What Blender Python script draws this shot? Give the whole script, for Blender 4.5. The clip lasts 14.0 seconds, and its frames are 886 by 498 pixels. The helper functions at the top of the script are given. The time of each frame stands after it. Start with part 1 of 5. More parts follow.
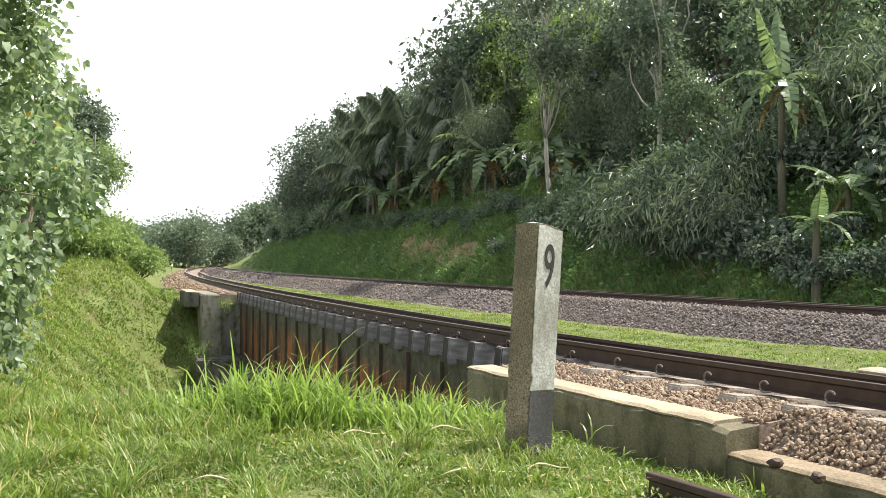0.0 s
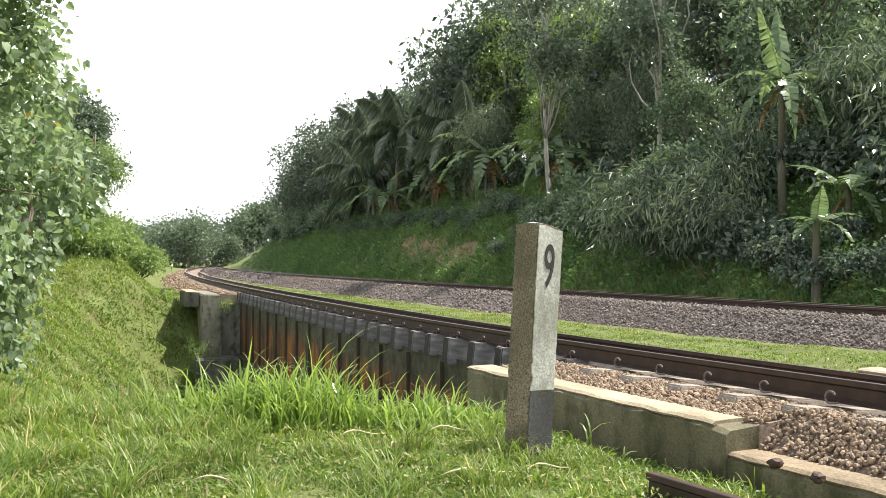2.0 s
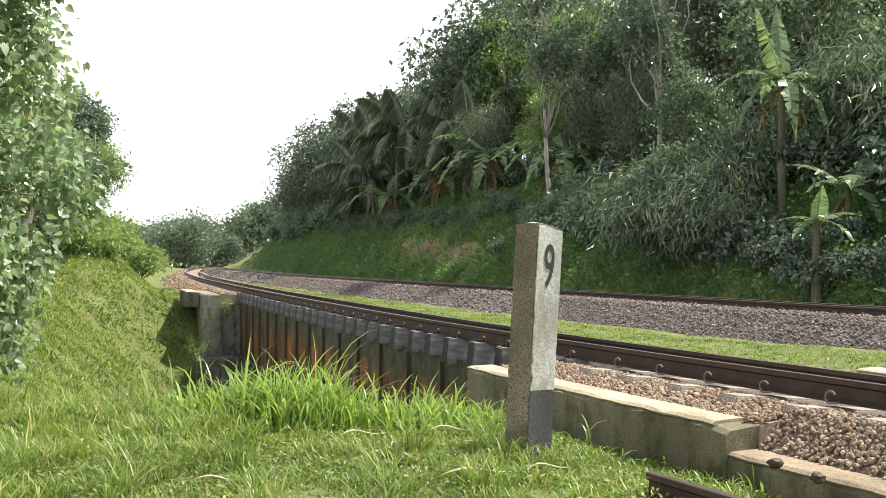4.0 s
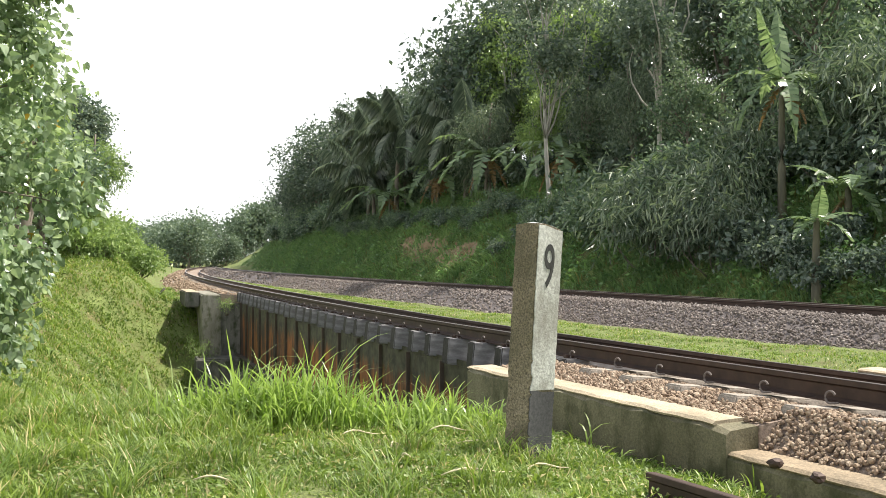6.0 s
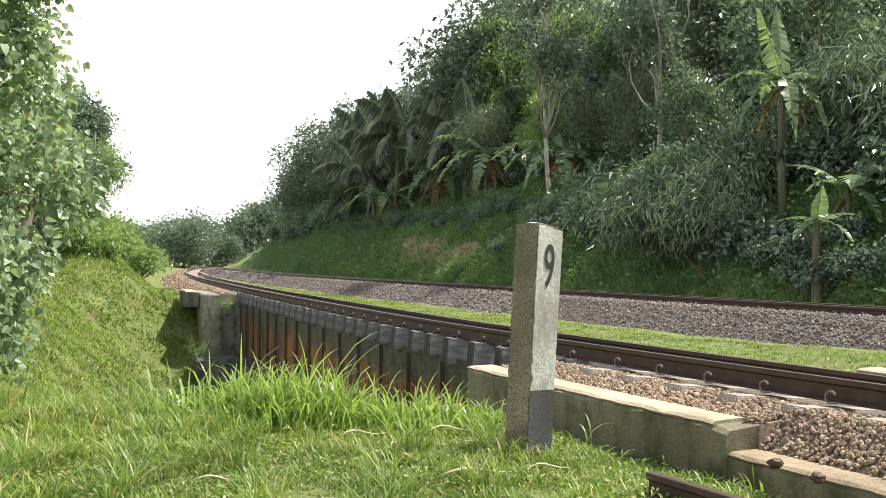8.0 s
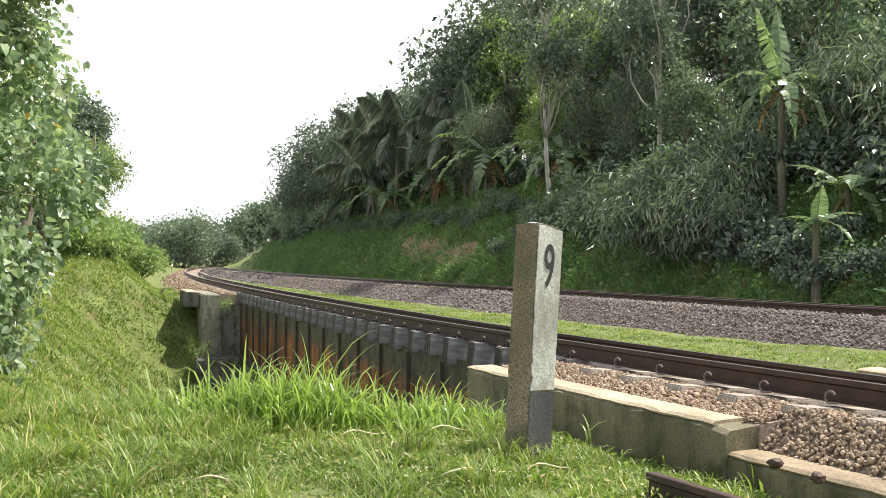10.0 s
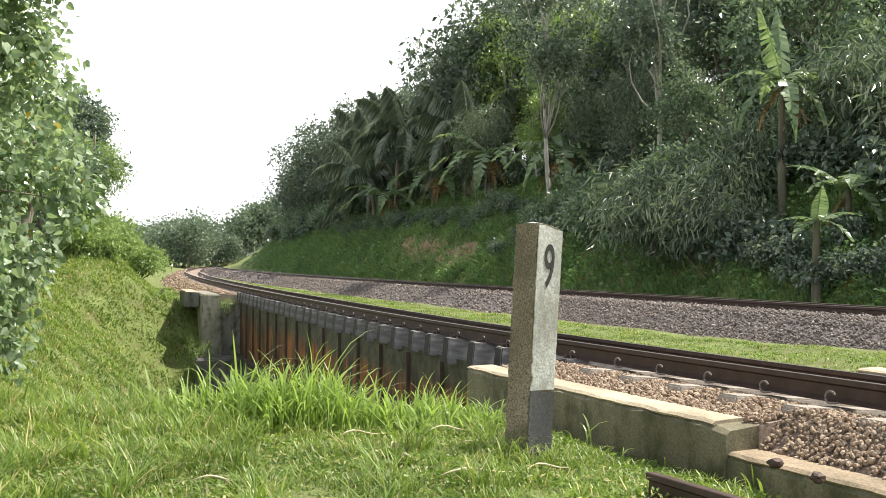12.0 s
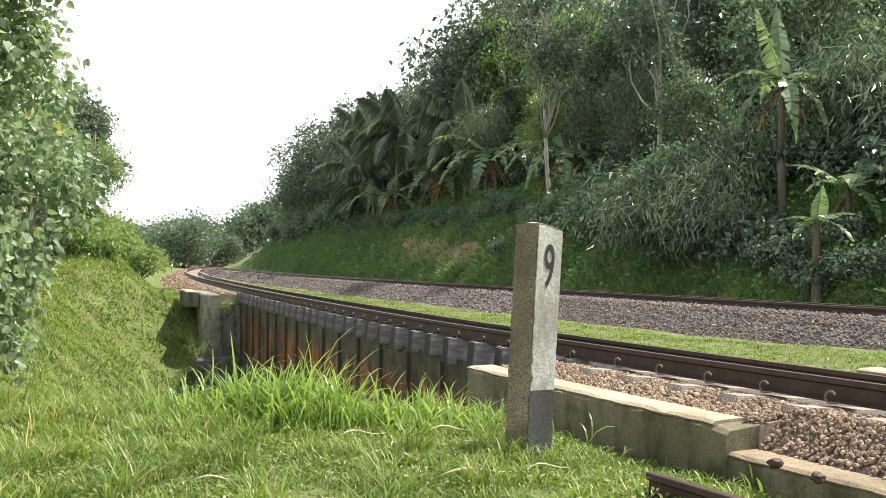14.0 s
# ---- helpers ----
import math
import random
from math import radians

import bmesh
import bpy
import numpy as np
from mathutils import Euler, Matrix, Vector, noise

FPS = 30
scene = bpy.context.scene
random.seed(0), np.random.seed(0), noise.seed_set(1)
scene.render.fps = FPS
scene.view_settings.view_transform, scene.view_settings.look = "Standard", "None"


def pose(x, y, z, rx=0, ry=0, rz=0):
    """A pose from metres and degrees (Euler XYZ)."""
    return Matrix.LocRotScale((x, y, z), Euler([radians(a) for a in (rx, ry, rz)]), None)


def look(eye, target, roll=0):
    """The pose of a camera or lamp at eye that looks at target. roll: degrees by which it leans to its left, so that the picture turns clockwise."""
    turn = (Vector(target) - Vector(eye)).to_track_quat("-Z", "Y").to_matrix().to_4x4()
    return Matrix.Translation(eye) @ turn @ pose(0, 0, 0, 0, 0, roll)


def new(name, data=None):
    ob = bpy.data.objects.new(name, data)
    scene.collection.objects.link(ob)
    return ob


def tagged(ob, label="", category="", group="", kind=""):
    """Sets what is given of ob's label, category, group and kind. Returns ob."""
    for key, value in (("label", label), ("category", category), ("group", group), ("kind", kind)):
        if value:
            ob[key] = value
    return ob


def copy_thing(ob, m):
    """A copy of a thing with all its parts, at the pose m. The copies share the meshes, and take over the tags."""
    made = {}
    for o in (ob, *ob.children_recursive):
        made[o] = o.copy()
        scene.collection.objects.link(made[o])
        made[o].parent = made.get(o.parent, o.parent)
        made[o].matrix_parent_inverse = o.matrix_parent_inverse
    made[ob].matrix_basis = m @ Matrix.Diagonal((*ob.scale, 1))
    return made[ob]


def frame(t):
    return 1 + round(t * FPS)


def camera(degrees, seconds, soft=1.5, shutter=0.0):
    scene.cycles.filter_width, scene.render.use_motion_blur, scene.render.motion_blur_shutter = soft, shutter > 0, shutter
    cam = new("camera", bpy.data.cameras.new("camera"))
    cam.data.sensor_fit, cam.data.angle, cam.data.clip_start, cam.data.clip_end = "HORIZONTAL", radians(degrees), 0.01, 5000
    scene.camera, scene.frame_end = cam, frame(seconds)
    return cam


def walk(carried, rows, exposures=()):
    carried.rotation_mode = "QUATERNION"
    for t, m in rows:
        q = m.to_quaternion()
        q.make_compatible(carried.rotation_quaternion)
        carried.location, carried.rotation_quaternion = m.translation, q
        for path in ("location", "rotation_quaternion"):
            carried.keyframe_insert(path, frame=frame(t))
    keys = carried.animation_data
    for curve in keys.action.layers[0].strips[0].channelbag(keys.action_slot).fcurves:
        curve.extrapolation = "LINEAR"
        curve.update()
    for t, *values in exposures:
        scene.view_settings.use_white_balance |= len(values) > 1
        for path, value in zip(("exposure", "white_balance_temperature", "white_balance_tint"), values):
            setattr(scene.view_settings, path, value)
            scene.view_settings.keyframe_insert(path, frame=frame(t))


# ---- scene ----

# Metres; z = 0 is the running surface of the outer rail of the track on the bridge.
EYE = 0.79
cam = camera(49.52, 14.0, soft=0.8)
VIEW = look((0, 0, EYE), (0, 100, EYE + 1.235))
walk(cam, [(0.0, VIEW), (14.0, VIEW)])

# ---- daylight ----
SUN_AZ, SUN_EL = radians(72), radians(58)      # azimuth from +y towards +x
world = bpy.data.worlds.new("sky")
scene.world = world
world.use_nodes = True
wn = world.node_tree.nodes
wl = world.node_tree.links
sky = wn.new("ShaderNodeTexSky")
sky.sky_type, sky.sun_disc = "NISHITA", False
sky.sun_elevation, sky.sun_rotation = SUN_EL, SUN_AZ
sky.air_density, sky.dust_density, sky.ozone_density = 1.0, 3.0, 1.0
coord = wn.new("ShaderNodeTexCoord")
cloud = wn.new("ShaderNodeTexNoise")
cloud.inputs["Scale"].default_value, cloud.inputs["Detail"].default_value = 2.2, 6.0
ramp = wn.new("ShaderNodeValToRGB")
ramp.color_ramp.elements[0].position, ramp.color_ramp.elements[1].position = 0.25, 0.46
ramp.color_ramp.elements[0].color = (0.66, 0.66, 0.66, 1)
mix = wn.new("ShaderNodeMix")
mix.data_type = "RGBA"
mix.inputs["B"].default_value = (13.6, 13.8, 13.9, 1)
height = wn.new("ShaderNodeSeparateXYZ")
haze = wn.new("ShaderNodeMapRange")
haze.inputs["From Min"].default_value, haze.inputs["From Max"].default_value = 0.25, 0.55
haze.inputs["To Min"].default_value, haze.inputs["To Max"].default_value = 1.0, 0.25
cover = wn.new("ShaderNodeMath")
cover.operation = "MULTIPLY"
wl.new(coord.outputs["Generated"], height.inputs["Vector"])
wl.new(height.outputs["Z"], haze.inputs["Value"])
wl.new(haze.outputs["Result"], cover.inputs[1])
wl.new(coord.outputs["Generated"], cloud.inputs["Vector"])
wl.new(cloud.outputs["Fac"], ramp.inputs["Fac"])
wl.new(ramp.outputs["Color"], cover.inputs[0])
wl.new(cover.outputs["Value"], mix.inputs["Factor"])
wl.new(sky.outputs["Color"], mix.inputs["A"])
wl.new(mix.outputs["Result"], wn["Background"].inputs["Color"])
wn["Background"].inputs["Strength"].default_value = 0.075

sun = new("sun", bpy.data.lights.new("sun", "SUN"))
sun.data.energy, sun.data.angle, sun.data.color = 4.7, radians(0.6), (1.0, 0.94, 0.84)
sun.matrix_world = look((0, 0, 0), (-math.sin(SUN_AZ) * math.cos(SUN_EL), -math.cos(SUN_AZ) * math.cos(SUN_EL), -math.sin(SUN_EL)))
scene.view_settings.exposure = 0.89


# ---- materials ----
def material(name):
    m = bpy.data.materials.new(name)
    m.use_nodes = True
    return m, m.node_tree.nodes, m.node_tree.links, m.node_tree.nodes["Principled BSDF"]


def noise_ramp(n, l, scale, stops, detail=6.0, rough=0.6, vec=None, stretch=(1, 1, 1)):
    """A noise through a colour ramp; stops: (position, colour)."""
    if vec is None:
        vec = n.new("ShaderNodeTexCoord").outputs["Object"]
    mp = n.new("ShaderNodeMapping")
    mp.inputs["Scale"].default_value = stretch
    l.new(vec, mp.inputs["Vector"])
    tex = n.new("ShaderNodeTexNoise")
    tex.inputs["Scale"].default_value = scale
    tex.inputs["Detail"].default_value = detail
    tex.inputs["Roughness"].default_value = rough
    l.new(mp.outputs["Vector"], tex.inputs["Vector"])
    r = n.new("ShaderNodeValToRGB")
    while len(r.color_ramp.elements) < len(stops):
        r.color_ramp.elements.new(0.5)
    for e, (p, c) in zip(r.color_ramp.elements, stops):
        e.position, e.color = p, (*c, 1)
    l.new(tex.outputs["Fac"], r.inputs["Fac"])
    return r.outputs["Color"], tex.outputs["Fac"]


def blend(n, l, fac, a, b, mode="MIX"):
    mx = n.new("ShaderNodeMix")
    mx.data_type, mx.blend_type = "RGBA", mode
    for sock, v in (("Factor", fac), ("A", a), ("B", b)):
        if isinstance(v, (int, float)):
            mx.inputs[sock].default_value = v
        elif isinstance(v, tuple):
            mx.inputs[sock].default_value = (*v, 1)
        else:
            l.new(v, mx.inputs[sock])
    return mx.outputs["Result"]


def bump(n, l, bsdf, height, strength, distance):
    b = n.new("ShaderNodeBump")
    b.inputs["Strength"].default_value, b.inputs["Distance"].default_value = strength, distance
    l.new(height, b.inputs["Height"])
    l.new(b.outputs["Normal"], bsdf.inputs["Normal"])


def leaf_material(name, dark, light, translucent=0.35, rough=0.45, dry=None, dry_at=0.93):
    """Leaves: colour varies from leaf to leaf and in drifts; light shines through."""
    m, n, l, b = material(name)
    geo = n.new("ShaderNodeNewGeometry")
    r = n.new("ShaderNodeValToRGB")
    r.color_ramp.elements[0].color, r.color_ramp.elements[1].color = (*dark, 1), (*light, 1)
    if dry:
        r.color_ramp.elements[1].position = dry_at
        e = r.color_ramp.elements.new(min(0.999, dry_at + 0.02))
        e.color = (*dry, 1)
    l.new(geo.outputs["Random Per Island"], r.inputs["Fac"])
    drift, _ = noise_ramp(n, l, 0.6, [(0.3, (0.62, 0.68, 0.62)), (0.7, (1.28, 1.22, 1.08))], detail=5)
    col = blend(n, l, 1.0, r.outputs["Color"], drift, "MULTIPLY")
    l.new(col, b.inputs["Base Color"])
    b.inputs["Roughness"].default_value = rough
    tr = n.new("ShaderNodeBsdfTranslucent")
    warm = blend(n, l, 1.0, col, (1.27, 1.3, 0.9), "MULTIPLY")
    l.new(warm, tr.inputs["Color"])
    ms = n.new("ShaderNodeMixShader")
    ms.inputs["Fac"].default_value = translucent
    l.new(b.outputs["BSDF"], ms.inputs[1])
    l.new(tr.outputs["BSDF"], ms.inputs[2])
    l.new(ms.outputs["Shader"], n["Material Output"].inputs["Surface"])
    return m


def concrete_material(name, light, dark, moss=None, bumpy=0.006, streak=(1, 1, 0.25), grain=60, rough=(0.6, 1.15)):
    m, n, l, b = material(name)
    c1, f1 = noise_ramp(n, l, 2.2, [(0.3, dark), (0.65, light)], stretch=streak)
    c2, f2 = noise_ramp(n, l, grain, [(0.32, (rough[0],) * 3), (0.68, (rough[1],) * 3)])
    col = blend(n, l, 1.0, c1, c2, "MULTIPLY")
    if moss:
        c3, _ = noise_ramp(n, l, 5, [(0.48, (0, 0, 0)), (0.66, (1, 1, 1))], stretch=(1, 1, 0.6))
        col = blend(n, l, c3, col, moss)
    l.new(col, b.inputs["Base Color"])
    b.inputs["Roughness"].default_value = 0.88
    bump(n, l, b, f2, 0.7, bumpy)
    return m


def plain_material(name, a, b2, scale, rough=0.7, metal=0.0, bumpy=0.002, stretch=(1, 1, 1)):
    m, n, l, b = material(name)
    c, f = noise_ramp(n, l, scale, [(0.3, a), (0.7, b2)], stretch=stretch)
    l.new(c, b.inputs["Base Color"])
    b.inputs["Roughness"].default_value, b.inputs["Metallic"].default_value = rough, metal
    bump(n, l, b, f, 0.6, bumpy)
    return m


def stone_material(name, stops):
    """Loose stones: each its own colour, with a dusty grain."""
    m, n, l, b = material(name)
    geo = n.new("ShaderNodeNewGeometry")
    r = n.new("ShaderNodeValToRGB")
    while len(r.color_ramp.elements) < len(stops):
        r.color_ramp.elements.new(0.5)
    for e, (p, c) in zip(r.color_ramp.elements, stops):
        e.position, e.color = p, (*c, 1)
    l.new(geo.outputs["Random Per Island"], r.inputs["Fac"])
    g, f = noise_ramp(n, l, 45, [(0.3, (0.7, 0.7, 0.7)), (0.7, (1.2, 1.18, 1.15))])
    l.new(blend(n, l, 1.0, r.outputs["Color"], g, "MULTIPLY"), b.inputs["Base Color"])
    b.inputs["Roughness"].default_value = 0.9
    bump(n, l, b, f, 0.5, 0.004)
    return m


M_CONCRETE = concrete_material("weathered concrete", (0.34, 0.32, 0.27), (0.17, 0.16, 0.12), moss=(0.07, 0.08, 0.03))
# Sun on the wall tops is put into this pale cement colour.
M_COPING = concrete_material("sun-pale cement coping", (0.53, 0.44, 0.31), (0.27, 0.225, 0.15), streak=(1, 1, 1))
M_KERB_TOP = concrete_material("worn brown kerb top", (0.36, 0.28, 0.185), (0.17, 0.135, 0.085), streak=(1, 1, 1))
# Mossy dirt, plus the shaded front's darkness put into the colour.
M_WALL = concrete_material("stained, shade-dark wall concrete", (0.24, 0.215, 0.14), (0.105, 0.095, 0.052), moss=(0.06, 0.062, 0.028))
M_CONCRETE_DARK = concrete_material("stained concrete", (0.22, 0.21, 0.19), (0.07, 0.07, 0.06), moss=(0.04, 0.05, 0.025))
M_SLEEPER = concrete_material("sleeper concrete", (0.36, 0.32, 0.27), (0.2, 0.17, 0.14), streak=(1, 1, 1))
M_POST = concrete_material("rough post concrete", (0.27, 0.225, 0.15), (0.13, 0.105, 0.065), moss=(0.09, 0.08, 0.045), bumpy=0.012, grain=75, rough=(0.3, 1.5))
M_POST_PAINT = concrete_material("flaking white paint", (0.7, 0.71, 0.66), (0.33, 0.33, 0.29), moss=(0.26, 0.25, 0.21), bumpy=0.006, streak=(1, 1.6, 0.8))
M_POST_GREY = concrete_material("grey painted foot", (0.1, 0.1, 0.1), (0.05, 0.05, 0.05), bumpy=0.001)
M_BLACK = plain_material("worn black paint", (0.02, 0.02, 0.02), (0.05, 0.05, 0.045), 30)
M_RAIL = plain_material("brown rail steel", (0.035, 0.022, 0.017), (0.075, 0.045, 0.033), 9, rough=0.62, metal=0.3)
M_RAIL_HEAD = plain_material("worn rail head", (0.22, 0.19, 0.17), (0.35, 0.31, 0.28), 20, rough=0.32, metal=0.85, bumpy=0.0005)
M_CLIP = plain_material("clip steel", (0.1, 0.08, 0.07), (0.22, 0.19, 0.17), 30, rough=0.75, metal=0.1)
M_TIMBER = plain_material("grey bridge timber", (0.1, 0.097, 0.097), (0.3, 0.295, 0.3), 5, rough=0.85, bumpy=0.004, stretch=(1, 3, 3))
# Timber ends turned from the sun: their shade is put into this colour.
M_END_SHADED = plain_material("shade-dark timber end", (0.02, 0.018, 0.016), (0.06, 0.055, 0.05), 14, rough=0.9, bumpy=0.004)
M_STONE = stone_material("brown ballast", [(0.0, (0.17, 0.122, 0.086)), (0.35, (0.275, 0.2, 0.14)), (0.7, (0.345, 0.262, 0.187)), (1.0, (0.43, 0.35, 0.265))])
M_STONE_GREY = stone_material("grey ballast", [(0.0, (0.13, 0.108, 0.096)), (0.45, (0.19, 0.16, 0.142)), (0.8, (0.25, 0.213, 0.19)), (1.0, (0.34, 0.305, 0.28))])
M_BED = plain_material("ballast fines", (0.17, 0.13, 0.1), (0.32, 0.25, 0.2), 30, rough=0.95, bumpy=0.02)
M_BED_GREY = plain_material("grey ballast fines", (0.06, 0.05, 0.05), (0.14, 0.12, 0.115), 30, rough=0.95, bumpy=0.02)
M_BARK = plain_material("bark", (0.09, 0.075, 0.055), (0.24, 0.21, 0.17), 7, rough=0.95, bumpy=0.02, stretch=(1, 1, 0.2))
M_BARK_PALE = plain_material("pale bark", (0.22, 0.21, 0.18), (0.45, 0.43, 0.38), 7, rough=0.9, bumpy=0.01, stretch=(1, 1, 0.3))

M_BANANA_STEM = plain_material("banana stem", (0.05, 0.05, 0.03), (0.14, 0.13, 0.075), 6, rough=0.7, stretch=(1, 1, 0.2))
M_STRAW = plain_material("dry straw", (0.45, 0.38, 0.22), (0.65, 0.58, 0.4), 20, rough=0.7)

M_GRASS = leaf_material("short grass", (0.09, 0.16, 0.025), (0.25, 0.34, 0.075), 0.38, 0.45, dry=(0.48, 0.42, 0.24), dry_at=0.9)
M_GRASS_TALL = leaf_material("tall grass blade", (0.18, 0.29, 0.05), (0.42, 0.54, 0.19), 0.47, 0.27, dry=(0.5, 0.46, 0.3), dry_at=0.95)
M_GRASS_HILL = leaf_material("hill grass", (0.11, 0.21, 0.1), (0.29, 0.41, 0.19), 0.4, 0.42, dry=(0.3, 0.25, 0.12), dry_at=0.95)
M_LEAF_HEART = leaf_material("heart leaf", (0.145, 0.225, 0.13), (0.4, 0.49, 0.355), 0.42, 0.25, dry=(0.35, 0.25, 0.05), dry_at=0.975)
M_LEAF_DARK = leaf_material("dark forest leaf", (0.07, 0.11, 0.095), (0.225, 0.28, 0.235), 0.34, 0.26)
M_LEAF_MID = leaf_material("forest leaf", (0.08, 0.135, 0.1), (0.225, 0.295, 0.21), 0.34, 0.27)
M_LEAF_LIGHT = leaf_material("young leaf", (0.15, 0.24, 0.085), (0.32, 0.42, 0.17), 0.4, 0.34)
M_LEAF_BAMBOO = leaf_material("narrow bush leaf", (0.06, 0.1, 0.07), (0.23, 0.28, 0.215), 0.3, 0.25)
# Distance haze is put into this greyed leaf colour.
M_LEAF_FAR = leaf_material("haze-greyed distant leaf", (0.1, 0.15, 0.115), (0.18, 0.235, 0.18), 0.3, 0.6)
M_LEAF_DENSE = leaf_material("small dark leaf", (0.05, 0.08, 0.068), (0.14, 0.185, 0.15), 0.3, 0.4)
M_PALM = leaf_material("palm leaflet", (0.09, 0.13, 0.1), (0.26, 0.31, 0.25), 0.3, 0.22)
M_CREEPER = leaf_material("creeper leaf", (0.08, 0.17, 0.07), (0.22, 0.36, 0.13), 0.36, 0.35)
M_WEED = leaf_material("meadow weed leaf", (0.11, 0.18, 0.05), (0.24, 0.34, 0.1), 0.35, 0.4)
M_BANANA = leaf_material("banana leaf", (0.13, 0.2, 0.11), (0.24, 0.32, 0.19), 0.38, 0.27)
M_BANANA_OLD = leaf_material("withered banana leaf", (0.16, 0.1, 0.05), (0.27, 0.18, 0.09), 0.2, 0.7)


# ---- mesh helpers ----
def np_mesh(name, verts, faces, mat, smooth=False):
    """A mesh from arrays of corners and of faces that all have the same number of corners."""
    me = bpy.data.meshes.new(name)
    verts = np.asarray(verts, dtype=np.float32)
    faces = np.asarray(faces, dtype=np.int32)
    k = faces.shape[1]
    me.vertices.add(len(verts))
    me.vertices.foreach_set("co", verts.ravel())
    me.loops.add(faces.size)
    me.loops.foreach_set("vertex_index", faces.ravel())
    me.polygons.add(len(faces))
    me.polygons.foreach_set("loop_start", np.arange(len(faces), dtype=np.int32) * k)
    me.update(calc_edges=True)
    me.polygons.foreach_set("use_smooth", np.full(len(faces), smooth))
    me.materials.append(mat)
    me.validate()
    return me


def obj(name, mesh, parent=None, label=""):
    ob = new(name, mesh)
    if parent is not None:
        ob.parent = parent
    if label:
        ob["label"] = label
    return ob


def part(name, bm, mat, parent, label="", smooth=False):
    me = bpy.data.meshes.new(name)
    bm.to_mesh(me)
    bm.free()
    for p in me.polygons:
        p.use_smooth = smooth
    me.materials.append(mat)
    return obj(name, me, parent, label)


def box(bm, x0, x1, y0, y1, z0, z1, bevel=0.0, m=None):
    r = bmesh.ops.create_cube(bm, size=1.0)
    vs = r["verts"]
    for v in vs:
        v.co = ((x0 + x1) / 2 + v.co.x * (x1 - x0), (y0 + y1) / 2 + v.co.y * (y1 - y0), (z0 + z1) / 2 + v.co.z * (z1 - z0))
    if bevel:
        es = list({e for v in vs for e in v.link_edges})
        vs = list({v for f in bmesh.ops.bevel(bm, geom=es, offset=bevel, segments=2, affect="EDGES")["faces"] for v in f.verts} | {v for v in vs if v.is_valid})
    if m is not None:
        for v in vs:
            v.co = m @ v.co
    return vs


def tube(bm, pts, radii, sides=8):
    """A tapered tube along points."""
    rings = []
    pts = [Vector(p) for p in pts]
    for i, (p, r) in enumerate(zip(pts, radii)):
        d = (pts[min(i + 1, len(pts) - 1)] - pts[max(i - 1, 0)]).normalized()
        q = d.to_track_quat("Z", "Y")
        rings.append([bm.verts.new(p + q @ Vector((r * math.cos(a), r * math.sin(a), 0))) for a in (2 * math.pi * k / sides for k in range(sides))])
    for a, b in zip(rings, rings[1:]):
        for k in range(sides):
            bm.faces.new((a[k], a[(k + 1) % sides], b[(k + 1) % sides], b[k]))
    bm.faces.new(rings[-1])
    bm.faces.new(rings[0][::-1])


def smoothstep(a, b, x):
    t = np.clip((np.asarray(x, float) - a) / (b - a), 0, 1)
    return t * t * (3 - 2 * t)


def wave_noise(x, y, scale, seed=0):
    """A cheap smooth noise on the plan, about -1 to 1."""
    g = np.random.default_rng(seed)
    out = 0
    for k in range(7):
        a, p, f = g.uniform(0, 6.28), g.uniform(0, 6.28), g.uniform(0.6, 1.9) / scale
        out = out + np.sin((x * math.cos(a) + y * math.sin(a)) * f * 6.28 + p)
    return out / 3.2


# ---- the two tracks: curves on the plan ----
STEP = 0.2


def alignment(x0, y0, heading, bends, before, length):
    """Points along a curve whose heading (to the left of +y) falls by the given bend a metre."""
    s = np.arange(-before, length, STEP)
    k = np.select([s < lim for lim, _ in bends], [b for _, b in bends], bends[-1][1])
    h = heading - np.cumsum(k) * STEP
    h -= np.interp(0, s, h) - heading
    x = np.cumsum(-np.sin(h)) * STEP
    y = np.cumsum(np.cos(h)) * STEP
    return s, x + x0 - np.interp(0, s, x), y + y0 - np.interp(0, s, y), h


T1 = alignment(3.366, 5.0, 0.4653, [(0.0, 0.006), (12.0, 0.0095), (400.0, 0.00147)], 40, 260)
T2 = alignment(9.25, 10.0, 0.42, [(900.0, 0.0015)], 45, 260)


def on(track, s, o=0.0):
    """Plan point at s along a track and o to its right; and the heading."""
    S, X, Y, H = track
    h = np.interp(s, S, H)
    return np.interp(s, S, X) + o * np.cos(h), np.interp(s, S, Y) + o * np.sin(h), h


def track_pose(track, s, o=0.0, z=0.0, cant=0.0):
    """x to the right of the track, y along it."""
    x, y, h = on(track, s, o)
    return Matrix.Translation((x, y, z)) @ Matrix.Rotation(h, 4, "Z") @ Matrix.Rotation(cant, 4, "Y")


def along(track, x, y):
    """s and the offset to the right of plan points."""
    S, X, Y, H = (a[::4] for a in track)
    x, y = np.ravel(x), np.ravel(y)
    ss, oo = np.empty(len(x)), np.empty(len(x))
    for i in range(0, len(x), 4000):
        a, b = x[i:i + 4000], y[i:i + 4000]
        j = ((a[:, None] - X) ** 2 + (b[:, None] - Y) ** 2).argmin(1)
        dx, dy, h = a - X[j], b - Y[j], H[j]
        ss[i:i + 4000] = S[j] - dx * np.sin(h) + dy * np.cos(h)
        oo[i:i + 4000] = dx * np.cos(h) + dy * np.sin(h)
    return ss, oo


CANT = math.atan2(0.108, 1.137)
BRIDGE0, BRIDGE1 = 5.6, 25.2


